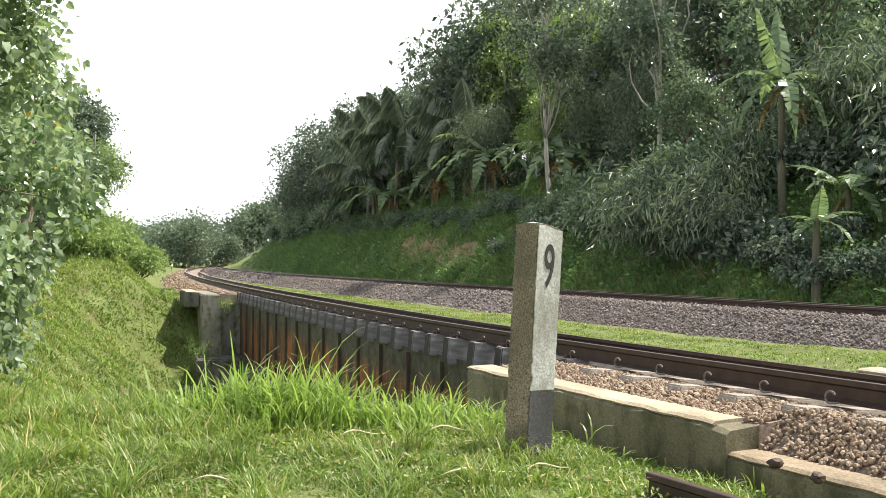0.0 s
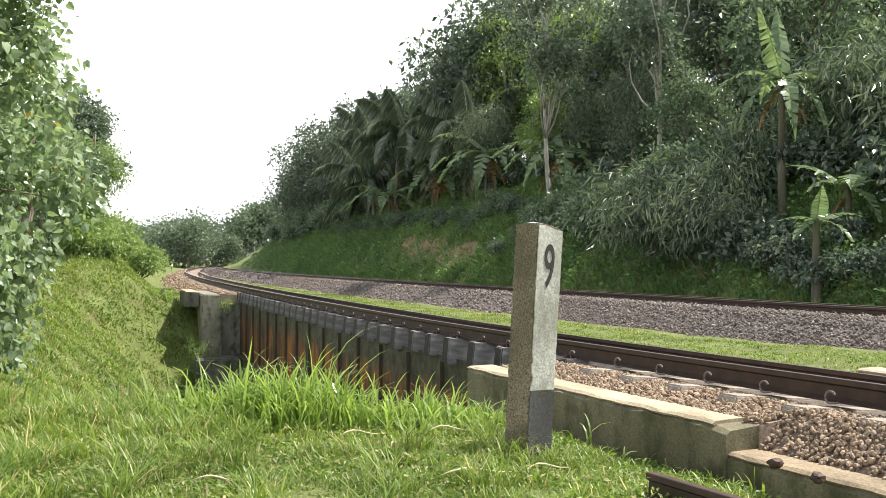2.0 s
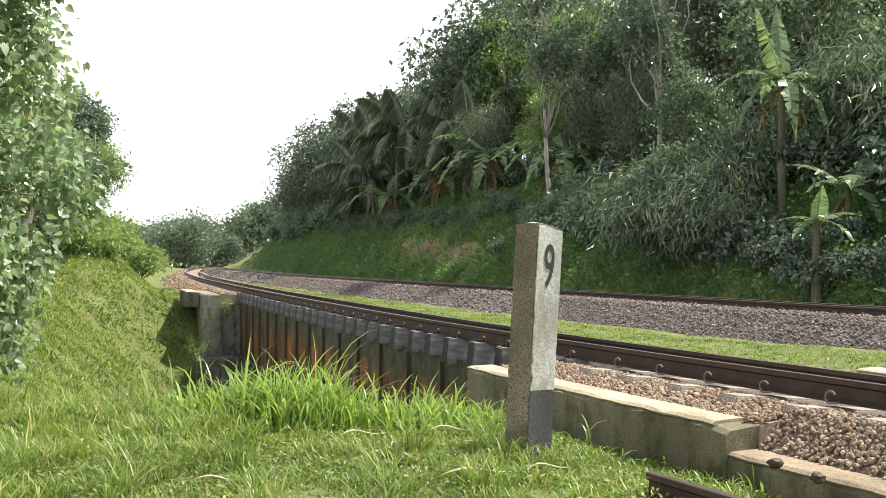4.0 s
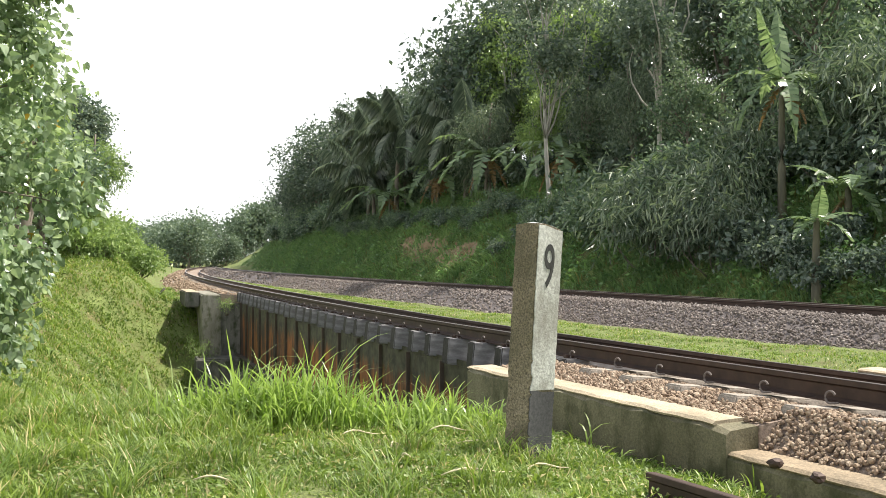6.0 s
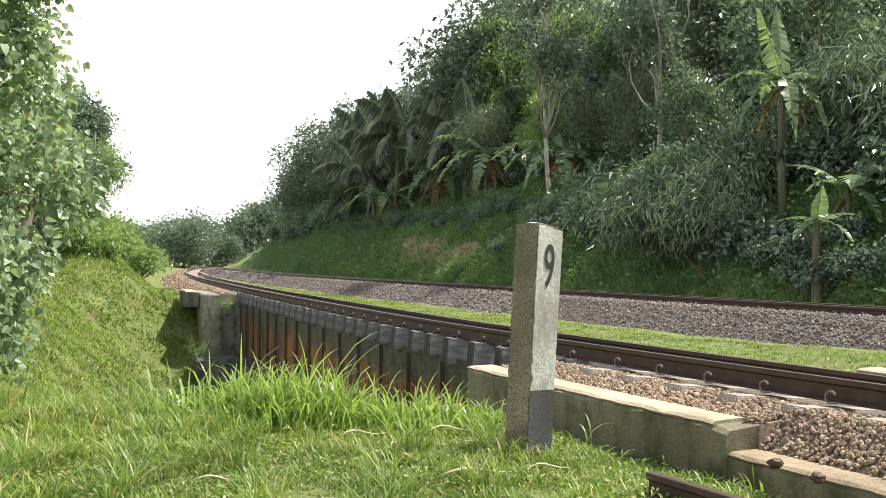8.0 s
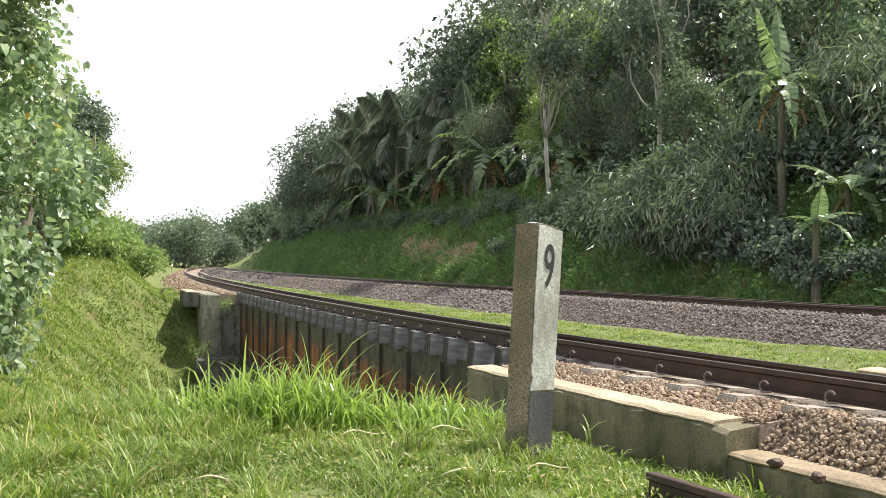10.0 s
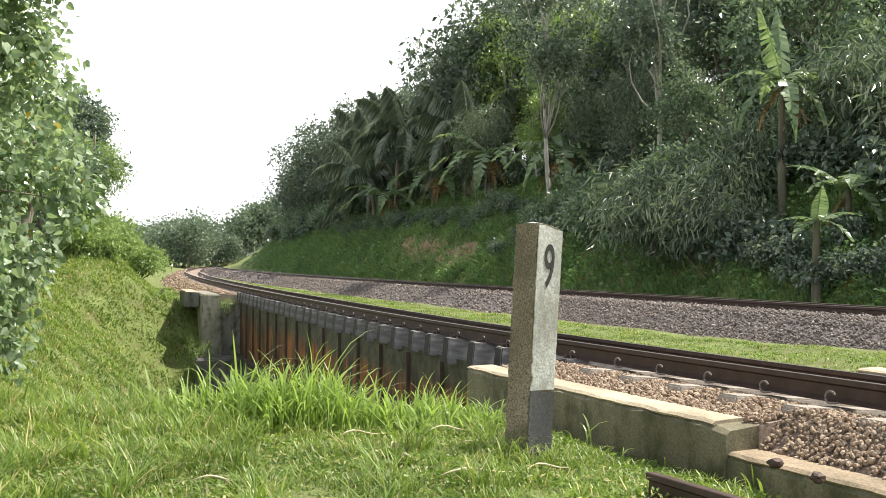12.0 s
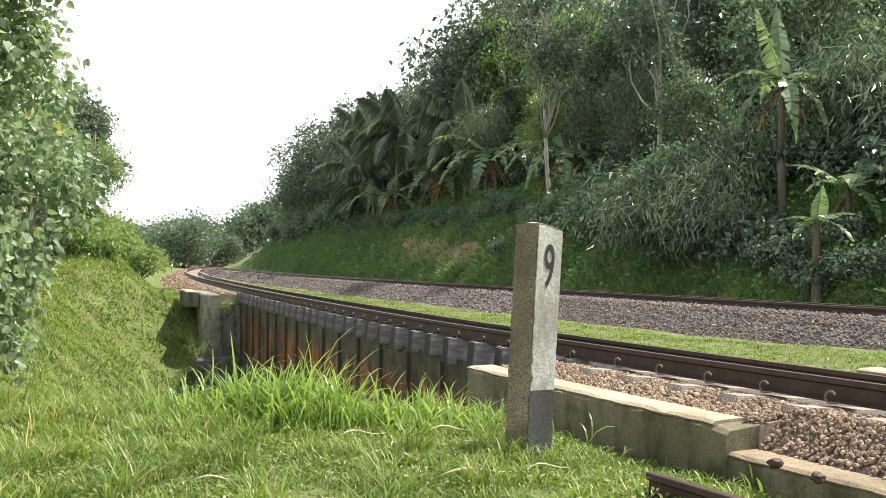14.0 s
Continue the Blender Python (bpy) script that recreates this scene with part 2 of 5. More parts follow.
def ground_height(x, y):
    shape = np.shape(x)
    x, y = np.ravel(np.asarray(x, float)), np.ravel(np.asarray(y, float))
    s, o = along(T1, x, y)
    s2, o2 = along(T2, x, y)
    z = np.full(len(x), -0.5)
    # the berm on which the camera and the post stand, falling to the foot of the wing wall
    z += 0.11 * smoothstep(-1.2, -2.6, o) * smoothstep(16, 9, y)
    z -= 0.13 * smoothstep(-2.0, -0.9, o) * smoothstep(0.5, -0.7, o) * smoothstep(8, 5, s)
    # meadow rising beyond the gully
    z += 1.75 * smoothstep(13, 38, y) * smoothstep(-1.9, -4.3, o)
    z -= 1.3 * smoothstep(50, 95, y) * smoothstep(-1.9, -5.0, o)
    # gully under the bridge
    g = smoothstep(3.7, 7.8, s - 0.95 * np.clip(-3.6 - o, 0, None)) * smoothstep(28.5, 23.5, s) * smoothstep(-6.6, -2.0, o) * smoothstep(2.1, 1.5, o)
    z -= 2.7 * g
    # strip between the tracks
    z += 0.17 * smoothstep(10, 2, s) * smoothstep(1.5, 3.5, o)
    # cutting side and wooded hill beyond the far track
    z += np.where(o2 > 2.6, 0.35, 0) * smoothstep(2.6, 3.4, o2)
    z += 0.78 * np.clip(o2 - 3.0, 0, 5.2) * smoothstep(260, 130, s2)
    z += 0.3 * np.clip(o2 - 8.2, 0, 40) * smoothstep(260, 130, s2)
    # unevenness
    away = smoothstep(0.9, 2.0, np.abs(o - 0.5)) * smoothstep(1.5, 3.0, np.abs(o2 - 0.5))
    z += away * (0.035 * wave_noise(x, y, 2.3, 3) + 0.012 * wave_noise(x, y, 0.6, 4))
    z += smoothstep(4, 7, o2) * 0.25 * wave_noise(x, y, 6.0, 5)
    z += smoothstep(2.8, 3.6, o2) * (0.17 * wave_noise(x, y, 2.1, 7) + 0.085 * wave_noise(x, y, 0.9, 8))
    z += smoothstep(-3, -7, o) * smoothstep(12, 20, y) * (0.12 * wave_noise(x, y, 7.0, 6) + 0.06 * wave_noise(x, y, 2.4, 10))
    z += smoothstep(-2.4, -3.6, o) * smoothstep(9, 13, y) * 0.05 * wave_noise(x, y, 1.3, 11)
    return z.reshape(shape)


def spread(lo, hi, step, outer, growth=1.18):
    """Grid lines: even between lo and hi, then ever wider as far as outer."""
    mid = list(np.arange(lo, hi, step))
    up, d = [hi], step
    while up[-1] < outer:
        d *= growth
        up.append(up[-1] + d)
    down, d = [lo], step
    while down[-1] > -outer:
        d *= growth
        down.append(down[-1] - d)
    return np.array(down[:0:-1] + mid + up)


def ground_material():
    m, n, l, b = material("grassy ground")
    c1, f1 = noise_ramp(n, l, 1.6, [(0.3, (0.135, 0.115, 0.05)), (0.45, (0.125, 0.155, 0.046)), (0.7, (0.165, 0.212, 0.062))])
    c2, f2 = noise_ramp(n, l, 40, [(0.3, (0.55, 0.55, 0.5)), (0.7, (1.25, 1.25, 1.1))])
    l.new(blend(n, l, 1.0, c1, c2, "MULTIPLY"), b.inputs["Base Color"])
    b.inputs["Roughness"].default_value = 0.95
    bump(n, l, b, f2, 0.8, 0.03)
    return m


def bare(x, y):
    """Where the cutting side has slipped and shows bare earth."""
    s2, o2 = along(T2, x, y)
    d = ((s2 - 38) / 7.5) ** 2 + ((o2 - 4.9 - 0.06 * (s2 - 38)) / 1.0) ** 2
    return d + 0.5 * wave_noise(np.ravel(x), np.ravel(y), 2.5, 9) < 0.75


def make_ground():
    xs, ys = spread(-16, 24, 0.23, 1600), spread(1, 54, 0.23, 1600)
    gx, gy = np.meshgrid(xs, ys)
    gz = ground_height(gx, gy)
    nx, ny = len(xs), len(ys)
    i = np.arange(nx * ny).reshape(ny, nx)
    f = np.stack([i[:-1, :-1], i[:-1, 1:], i[1:, 1:], i[1:, :-1]], -1).reshape(-1, 4)
    me = np_mesh("ground", np.stack([gx, gy, gz], -1).reshape(-1, 3), f, ground_material(), True)
    earth = plain_material("bare brown earth", (0.16, 0.1, 0.055), (0.36, 0.27, 0.15), 3.5, rough=0.95, bumpy=0.05)
    me.materials.append(earth)
    mid = np.stack([gx, gy], -1).reshape(-1, 2)[f].mean(1)
    me.polygons.foreach_set("material_index", bare(mid[:, 0], mid[:, 1]).astype(np.int32))
    tagged(obj("ground", me), "grassy ground with a gully, a meadow and a wooded cutting", "ground", kind="structure")


make_ground()


# ---- sweeps along a track ----
def sweep(name, track, s0, s1, step, profile, mat, parent=None, smooth=False, cap=True, zfun=None):
    """A closed profile of (o, z) swept along a track."""
    ss = np.append(np.arange(s0, s1, step), s1)
    prof = np.array(profile, float)
    k = len(prof)
    rows = []
    for s in ss:
        x, y, h = on(track, s)
        pz = prof[:, 1] + (zfun(s, prof[:, 0]) if zfun else 0)
        rows.append(np.stack([x + prof[:, 0] * math.cos(h), y + prof[:, 0] * math.sin(h), pz], -1))
    v = np.concatenate(rows)
    i = np.arange(len(ss) * k).reshape(len(ss), k)
    nxt = np.roll(i, -1, axis=1)
    f = np.stack([i[:-1], i[1:], nxt[1:], nxt[:-1]], -1).reshape(-1, 4)
    me = bpy.data.meshes.new(name)
    faces = [tuple(int(q) for q in r) for r in f]
    if cap:
        faces += [tuple(int(q) for q in i[0]), tuple(int(q) for q in i[-1][::-1])]
    me.from_pydata([tuple(p) for p in v.tolist()], [], faces)
    bm = bmesh.new()
    bm.from_mesh(me)
    bmesh.ops.recalc_face_normals(bm, faces=bm.faces)
    bm.to_mesh(me)
    bm.free()
    for p in me.polygons:
        p.use_smooth = smooth
    me.materials.append(mat)
    return obj(name, me, parent)


RAIL_PROFILE = [(-0.036, -0.004), (-0.030, 0.0), (0.030, 0.0), (0.036, -0.004), (0.036, -0.036), (0.009, -0.05), (0.008, -0.125),
                (0.03, -0.142), (0.07, -0.150), (0.07, -0.159), (-0.07, -0.159), (-0.07, -0.150), (-0.03, -0.142), (-0.008, -0.125),
                (-0.009, -0.05), (-0.036, -0.036)]
HEAD_PROFILE = [(-0.034, 0.0005), (-0.027, 0.003), (0.027, 0.003), (0.034, 0.0005), (0.03, -0.002), (-0.03, -0.002)]


def make_rail(track, o, z, s0, s1, label):
    c, s = math.cos(CANT), math.sin(CANT)
    def turned(profile):
        return [(o + a * c, z + b - a * s) for a, b in profile]
    rail = new("rail")
    tagged(rail, label, "rail")
    sweep("rail_body", track, s0, s1, 0.8, turned(RAIL_PROFILE), M_RAIL, rail)
    sweep("running_surface", track, s0, s1, 0.8, turned(HEAD_PROFILE), M_RAIL_HEAD, rail)


make_rail(T1, 0.0, 0.0, -8, 250, "dark brown outer steel rail with a worn head")
make_rail(T1, 1.137, -0.108, -8, 250, "dark brown inner steel rail with a worn head")
CANT_SAVED = CANT
CANT = 0.0
make_rail(T2, 0.0, 0.04, -25, 250, "rusty brown steel rail of the track below the hill")
make_rail(T2, 1.137, 0.0, -25, 250, "rusty brown steel rail of the track below the hill")
CANT = CANT_SAVED


# ---- ballast beds ----
def bed1_height(o, s=60.0):
    """Ballast surface of the bridge track: just under the sleeper tops, falling at the shoulders."""
    o, s = np.asarray(o, float), np.asarray(s, float)
    top = np.where(s < 10, -0.214, -0.225) - o * math.tan(CANT) - 0.55 * np.clip(o - 1.85, 0, None)
    fall = np.where(s < 1.62, 1.0, np.where(s < 10, 0.22, 0.5))
    edge = np.where(s < 1.62, -0.45, np.where(s < 10, -0.3, -0.75))
    return top - fall * np.clip(edge - o, 0, None)


def bed2_height(o, s=0.0):
    o = np.asarray(o, float)
    return -0.09 - 0.46 * np.clip(-0.9 - o, 0, None) - 0.5 * np.clip(o - 2.0, 0, None) + 0 * o


def make_bed(name, track, s0, s1, os_, height, mat, label):
    prof = [(o, float(height(o, (s0 + s1) / 2)) - 0.03) for o in os_] + [(os_[-1], -1.0), (os_[0], -1.0)]
    ob = sweep(name, track, s0, s1, 1.0, prof, mat)
    tagged(ob, label, "ballast bed", kind="structure")


make_bed("ballast_bed", T1, -8, 1.62, [-0.70, -0.45, 0.0, 0.6, 1.2, 1.7, 1.95], bed1_height, M_BED, "brown ballast bed sloping to a low kerb")
make_bed("ballast_bed", T1, 1.62, BRIDGE0 - 0.5, [-0.70, -0.3, 0.0, 0.6, 1.2, 1.7, 1.95], bed1_height, M_BED, "brown ballast bed of the track before the bridge")
make_bed("ballast_bed", T1, BRIDGE1 + 0.4, 29.4, [-0.70, 0.0, 1.2, 1.85, 2.6], bed1_height, M_BED, "brown ballast bed behind the far abutment")
make_bed("ballast_bed", T1, 29.4, 250, [-2.1, -1.2, -0.75, 0.0, 1.2, 1.85, 2.6], bed1_height, M_BED, "brown ballast bed of the track beyond the bridge")
make_bed("ballast_bed", T2, -25, 250, [-2.3, -1.6, -0.9, 0.0, 1.2, 2.0, 2.7], bed2_height, M_BED_GREY, "grey ballast bed of the far track")


def stones(name, track, areas, height, mat, label, seed):
    """Angular stones strewn over a bed. areas: (s0, s1, o0, o1, count, size)."""
    g = np.random.default_rng(seed)
    bm = bmesh.new()
    bmesh.ops.create_icosphere(bm, subdivisions=1, radius=0.56)
    tv = np.array([v.co[:] for v in bm.verts])
    bm.verts.index_update()
    tf = np.array([[v.index for v in f.verts] for f in bm.faces])
    bm.free()
    vs, fs, n0 = [], [], 0
    for s0, s1, o0, o1, count, size in areas:
        s, o = g.uniform(s0, s1, count), g.uniform(o0, o1, count)
        x, y, h = on(track, s, o)
        z = height(o, s) + g.uniform(-0.5, 0.35, count) * size
        c = np.stack([x, y, z], -1)
        q = g.normal(size=(count, 4))
        q /= np.linalg.norm(q, axis=1)[:, None]
        w, a, b, d = q.T
        R = np.stack([1 - 2 * (b * b + d * d), 2 * (a * b - d * w), 2 * (a * d + b * w), 2 * (a * b + d * w), 1 - 2 * (a * a + d * d), 2 * (b * d - a * w),
                      2 * (a * d - b * w), 2 * (b * d + a * w), 1 - 2 * (a * a + b * b)], -1).reshape(-1, 3, 3)
        sc = size * g.uniform(0.6, 1.25, (count, 1, 1)) * g.uniform(0.55, 1.15, (count, 1, 3))
        shape = tv[None] * g.uniform(0.62, 1.15, (count, len(tv), 1)) * sc
        v = np.einsum("nij,nkj->nki", R, shape) + c[:, None]
        vs.append(v.reshape(-1, 3))
        fs.append((tf[None] + (np.arange(count) * len(tv))[:, None, None] + n0).reshape(-1, 3))
        n0 += count * len(tv)
    ob = obj(name, np_mesh(name, np.concatenate(vs), np.concatenate(fs), mat))
    tagged(ob, label, "gravel", kind="stuff")


stones("ballast_stones", T1, [(-2.2, BRIDGE0 - 0.5, -0.72, -0.05, 11500, 0.036), (-2, BRIDGE0 - 0.5, 1.2, 1.95, 700, 0.05),
                              (BRIDGE1 + 0.5, 29.4, -0.7, 2.0, 1300, 0.07), (29.4, 45, -2.1, 0.1, 3000, 0.07), (45, 110, -1.9, 0.1, 1200, 0.14)],
       bed1_height, M_STONE, "angular brown and pinkish ballast stones", 11)
stones("ballast_stones", T2, [(4, 16, -2.3, -0.05, 11000, 0.05), (16, 45, -2.3, -0.05, 6500, 0.075), (45, 110, -2.3, -0.05, 1800, 0.14)],
       bed2_height, M_STONE_GREY, "angular grey ballast stones of the far track", 12)


# ---- bridge, walls ----
def make_wall(name, track, s0, s1, o0, o1, z0, z1, mat, label, chip=0.012, seed=1, top=None, broken=0.0):
    """A concrete wall along a track, with worn, slightly broken edges."""
    ss = np.append(np.arange(s0, s1, 0.12), s1)
    g = np.random.default_rng(seed)
    bm = bmesh.new()
    rings = []
    for s in ss:
        c1, c2, c3 = g.uniform(0.2, 1.0, 3) * chip
        lost = broken * max(0.0, 1 - (s - s0) / 0.14) * g.uniform(0.8, 1.1)
        prof = [(o0 + lost * 0.4, z0), (o0 + lost * 0.5, z1 - 0.012 - c1 - lost), (o0 + 0.014 + c2 + lost * 0.7, z1 - c3 * 0.3 - lost * 0.8), (o1 - 0.012, z1 - lost * 0.5), (o1, z1 - 0.012 - lost * 0.5), (o1, z0)]
        x, y, h = on(track, s)
        rings.append([bm.verts.new((x + o * math.cos(h), y + o * math.sin(h), z)) for o, z in prof])
    for a, b in zip(rings, rings[1:]):
        for k in range(6):
            bm.faces.new((a[k], b[k], b[(k + 1) % 6], a[(k + 1) % 6]))
    bm.faces.new(rings[0])
    bm.faces.new(rings[-1][::-1])
    bmesh.ops.recalc_face_normals(bm, faces=bm.faces)
    ob = part(name, bm, mat, None)
    tagged(ob, label, "concrete wall", kind="structure")
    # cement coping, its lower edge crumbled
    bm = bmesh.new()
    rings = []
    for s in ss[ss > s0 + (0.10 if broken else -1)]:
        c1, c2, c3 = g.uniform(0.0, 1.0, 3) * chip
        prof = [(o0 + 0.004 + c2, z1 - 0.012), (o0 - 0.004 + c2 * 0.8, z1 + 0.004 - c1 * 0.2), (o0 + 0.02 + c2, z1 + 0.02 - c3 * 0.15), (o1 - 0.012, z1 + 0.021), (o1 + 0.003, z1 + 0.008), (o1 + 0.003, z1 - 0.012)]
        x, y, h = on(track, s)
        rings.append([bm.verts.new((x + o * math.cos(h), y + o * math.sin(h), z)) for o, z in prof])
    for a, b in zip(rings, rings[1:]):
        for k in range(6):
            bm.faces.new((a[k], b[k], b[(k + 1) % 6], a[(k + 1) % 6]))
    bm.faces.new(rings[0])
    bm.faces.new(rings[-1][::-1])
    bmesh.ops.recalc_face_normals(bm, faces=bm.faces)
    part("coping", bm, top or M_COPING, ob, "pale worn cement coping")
    return ob


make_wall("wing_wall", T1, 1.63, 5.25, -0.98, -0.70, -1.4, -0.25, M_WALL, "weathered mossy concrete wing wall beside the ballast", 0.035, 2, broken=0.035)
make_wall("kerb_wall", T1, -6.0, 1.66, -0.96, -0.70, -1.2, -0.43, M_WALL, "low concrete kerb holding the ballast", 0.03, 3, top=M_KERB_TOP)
make_wall("wing_wall", T1, -6.0, 3.2, 1.95, 2.2, -1.2, -0.2, M_CONCRETE, "pale concrete wall on the inner side of the track", 0.02, 4)

# ---- sleepers and bridge timbers ----
def clip_mesh():
    """A bent spring clip that grips the rail foot: a C of round bar with a tail."""
    bm = bmesh.new()
    pts = [(0, 0.042 * math.cos(a), 0.03 + 0.04 * math.sin(a)) for a in np.linspace(radians(150), radians(-95), 11)]
    pts.append((0.012, -0.06, 0.0))
    tube(bm, pts, [0.0085] * len(pts), 6)
    me = bpy.data.meshes.new("clip")
    bm.to_mesh(me)
    bm.free()
    me.materials.append(M_CLIP)
    return me


CLIP = clip_mesh()
CLIP_SPOTS = (-0.085, 0.085, 1.137 - 0.085, 1.137 + 0.085)


def make_sleeper():
    sl = new("sleeper")
    bm = bmesh.new()
    vs = box(bm, -0.47, 1.6, -0.125, 0.125, -0.39, -0.17)
    for v in vs:
        if v.co.z > -0.2:
            v.co.y *= 0.72
            if v.co.x < -0.4 or v.co.x > 1.5:
                v.co.z -= 0.02
                v.co.x += 0.05 if v.co.x < 0 else -0.05
    bmesh.ops.bevel(bm, geom=list(bm.edges), offset=0.012, segments=2, affect="EDGES")
    part("body", bm, M_SLEEPER, sl)
    for x in CLIP_SPOTS:
        c = obj("clip", CLIP, sl, "bent steel rail clip")
        c.matrix_basis = pose(x, 0, -0.155, 0, 0, 180 if 0 < x < 1.137 else 0)
    return tagged(sl, "grey-brown concrete sleeper half buried in ballast", "sleeper", "sleepers of the bridge track")


def make_timber(seed, low):
    g = random.Random(seed)
    sl = new("bridge_timber")
    bm = bmesh.new()
    box(bm, -0.23 + g.uniform(-0.02, 0.03), 1.6, -0.085, 0.085, low + g.uniform(-0.015, 0.025), -0.163, 0.012)
    for v in bm.verts:
        v.co += Vector((g.uniform(-1, 1), g.uniform(-1, 1), g.uniform(-1, 1))) * 0.004
    bm.normal_update()
    # end faces get the darker colour that stands for their shade
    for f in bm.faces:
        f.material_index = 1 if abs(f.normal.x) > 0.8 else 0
    part("beam", bm, M_TIMBER, sl).data.materials.append(M_END_SHADED)
    for x in CLIP_SPOTS:
        c = obj("clip", CLIP, sl, "bent steel rail clip")
        c.matrix_basis = pose(x, 0, -0.155, 0, 0, 180 if 0 < x < 1.137 else 0)
        bm = bmesh.new()
        box(bm, x - 0.05, x + 0.05, 0.03, 0.085, -0.163, -0.13, 0.006)
        part("tie_plate", bm, M_RAIL, sl)
    return tagged(sl, "weathered grey timber beam across the bridge", "bridge timber", "timbers of the bridge")


proto = make_sleeper()
proto.matrix_basis = track_pose(T1, 4.0, 0, 0, CANT)
spots = [4.0 - 0.6 * k for k in range(1, 18)] + [26.0 + 0.6 * k for k in range(0, 60)]
for q in spots:
    copy_thing(proto, track_pose(T1, q, 0, 0, CANT))
kinds = [make_timber(k, -0.465 if k < 5 else -0.455) for k in range(10)]
count = 0
q = 4.75
rng = random.Random(5)
while q < BRIDGE1 + 0.2:
    m = track_pose(T1, q + rng.uniform(-0.03, 0.03), 0, 0, CANT) @ pose(0, 0, 0, 0, 0, rng.uniform(-1.5, 1.5))
    if count < 10:
        kinds[count].matrix_basis = m
    else:
        copy_thing(kinds[5 + count % 5], m)
    count += 1
    q += 0.665

proto2 = new("sleeper")
bm = bmesh.new()
box(bm, -0.47, 1.6, -0.12, 0.12, -0.36, -0.16, 0.012)
part("body", bm, M_SLEEPER, proto2)
for x in CLIP_SPOTS:
    c = obj("clip", CLIP, proto2, "bent steel rail clip")
    c.matrix_basis = pose(x, 0, -0.155)
tagged(proto2, "concrete sleeper sunk in grey ballast", "sleeper", "sleepers of the far track")
proto2.matrix_basis = track_pose(T2, -12, 0, 0.04)
for k in range(1, 60):
    copy_thing(proto2, track_pose(T2, -12 + 0.6 * k, 0, 0.04))


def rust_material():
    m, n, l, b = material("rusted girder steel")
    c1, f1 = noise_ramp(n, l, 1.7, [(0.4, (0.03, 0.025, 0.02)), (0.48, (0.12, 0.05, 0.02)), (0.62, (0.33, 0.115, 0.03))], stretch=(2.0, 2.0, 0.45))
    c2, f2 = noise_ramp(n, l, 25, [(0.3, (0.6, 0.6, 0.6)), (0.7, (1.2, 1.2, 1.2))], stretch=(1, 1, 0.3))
    # mossy streaks; shade under the timbers put into the colour towards the top
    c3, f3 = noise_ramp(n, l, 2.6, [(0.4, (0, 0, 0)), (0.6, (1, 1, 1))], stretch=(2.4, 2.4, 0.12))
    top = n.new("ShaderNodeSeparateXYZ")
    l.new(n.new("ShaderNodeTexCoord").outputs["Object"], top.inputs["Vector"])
    deck_shade = n.new("ShaderNodeMapRange")
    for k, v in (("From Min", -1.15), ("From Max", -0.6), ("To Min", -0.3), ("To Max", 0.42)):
        deck_shade.inputs[k].default_value = v
    l.new(top.outputs["Z"], deck_shade.inputs["Value"])
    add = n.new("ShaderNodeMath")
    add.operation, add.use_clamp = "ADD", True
    l.new(deck_shade.outputs["Result"], add.inputs[0])
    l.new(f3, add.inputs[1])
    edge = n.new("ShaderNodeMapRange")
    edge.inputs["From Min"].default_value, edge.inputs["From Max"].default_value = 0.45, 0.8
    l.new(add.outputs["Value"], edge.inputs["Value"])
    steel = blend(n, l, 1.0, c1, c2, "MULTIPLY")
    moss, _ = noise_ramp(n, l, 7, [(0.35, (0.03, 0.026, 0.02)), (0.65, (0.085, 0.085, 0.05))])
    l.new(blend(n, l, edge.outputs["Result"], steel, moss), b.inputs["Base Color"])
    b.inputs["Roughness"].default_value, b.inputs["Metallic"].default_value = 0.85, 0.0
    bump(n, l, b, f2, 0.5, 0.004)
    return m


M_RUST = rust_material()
M_STEEL_DARK = plain_material("dark stained steel", (0.03, 0.027, 0.024), (0.1, 0.075, 0.055), 5, rough=0.8, stretch=(1, 1, 0.3))


def make_girder(o, label):
    gd = new("bridge_girder")
    tagged(gd, label, "bridge girder", "girders of the bridge")
    a, b = BRIDGE0 - 0.2, BRIDGE1 + 0.1
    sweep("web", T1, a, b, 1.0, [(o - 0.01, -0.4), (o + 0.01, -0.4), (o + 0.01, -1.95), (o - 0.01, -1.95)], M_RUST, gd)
    sweep("top_flange", T1, a, b, 1.0, [(o - 0.013, -0.475), (o + 0.16, -0.475), (o + 0.16, -0.47), (o - 0.013, -0.47)], M_STEEL_DARK, gd)
    sweep("bottom_flange", T1, a, b, 1.0, [(o - 0.16, -1.95), (o + 0.16, -1.95), (o + 0.16, -1.975), (o - 0.16, -1.975)], M_STEEL_DARK, gd)
    bm = bmesh.new()
    box(bm, -0.065, -0.012, -0.012, 0.012, -1.95, -0.45)
    st = part("stiffener", bm, M_STEEL_DARK, gd)
    st.matrix_basis = track_pose(T1, a + 0.4, o)
    q = a + 1.3
    while q < b:
        c = obj("stiffener", st.data, gd)
        c.matrix_basis = track_pose(T1, q, o)
        q += 0.95 + 0.3 * math.sin(q * 5.1)


make_girder(-0.14, "rusted orange steel plate girder with dark stiffeners")
make_girder(1.28, "rusted steel plate girder under the inner rail")


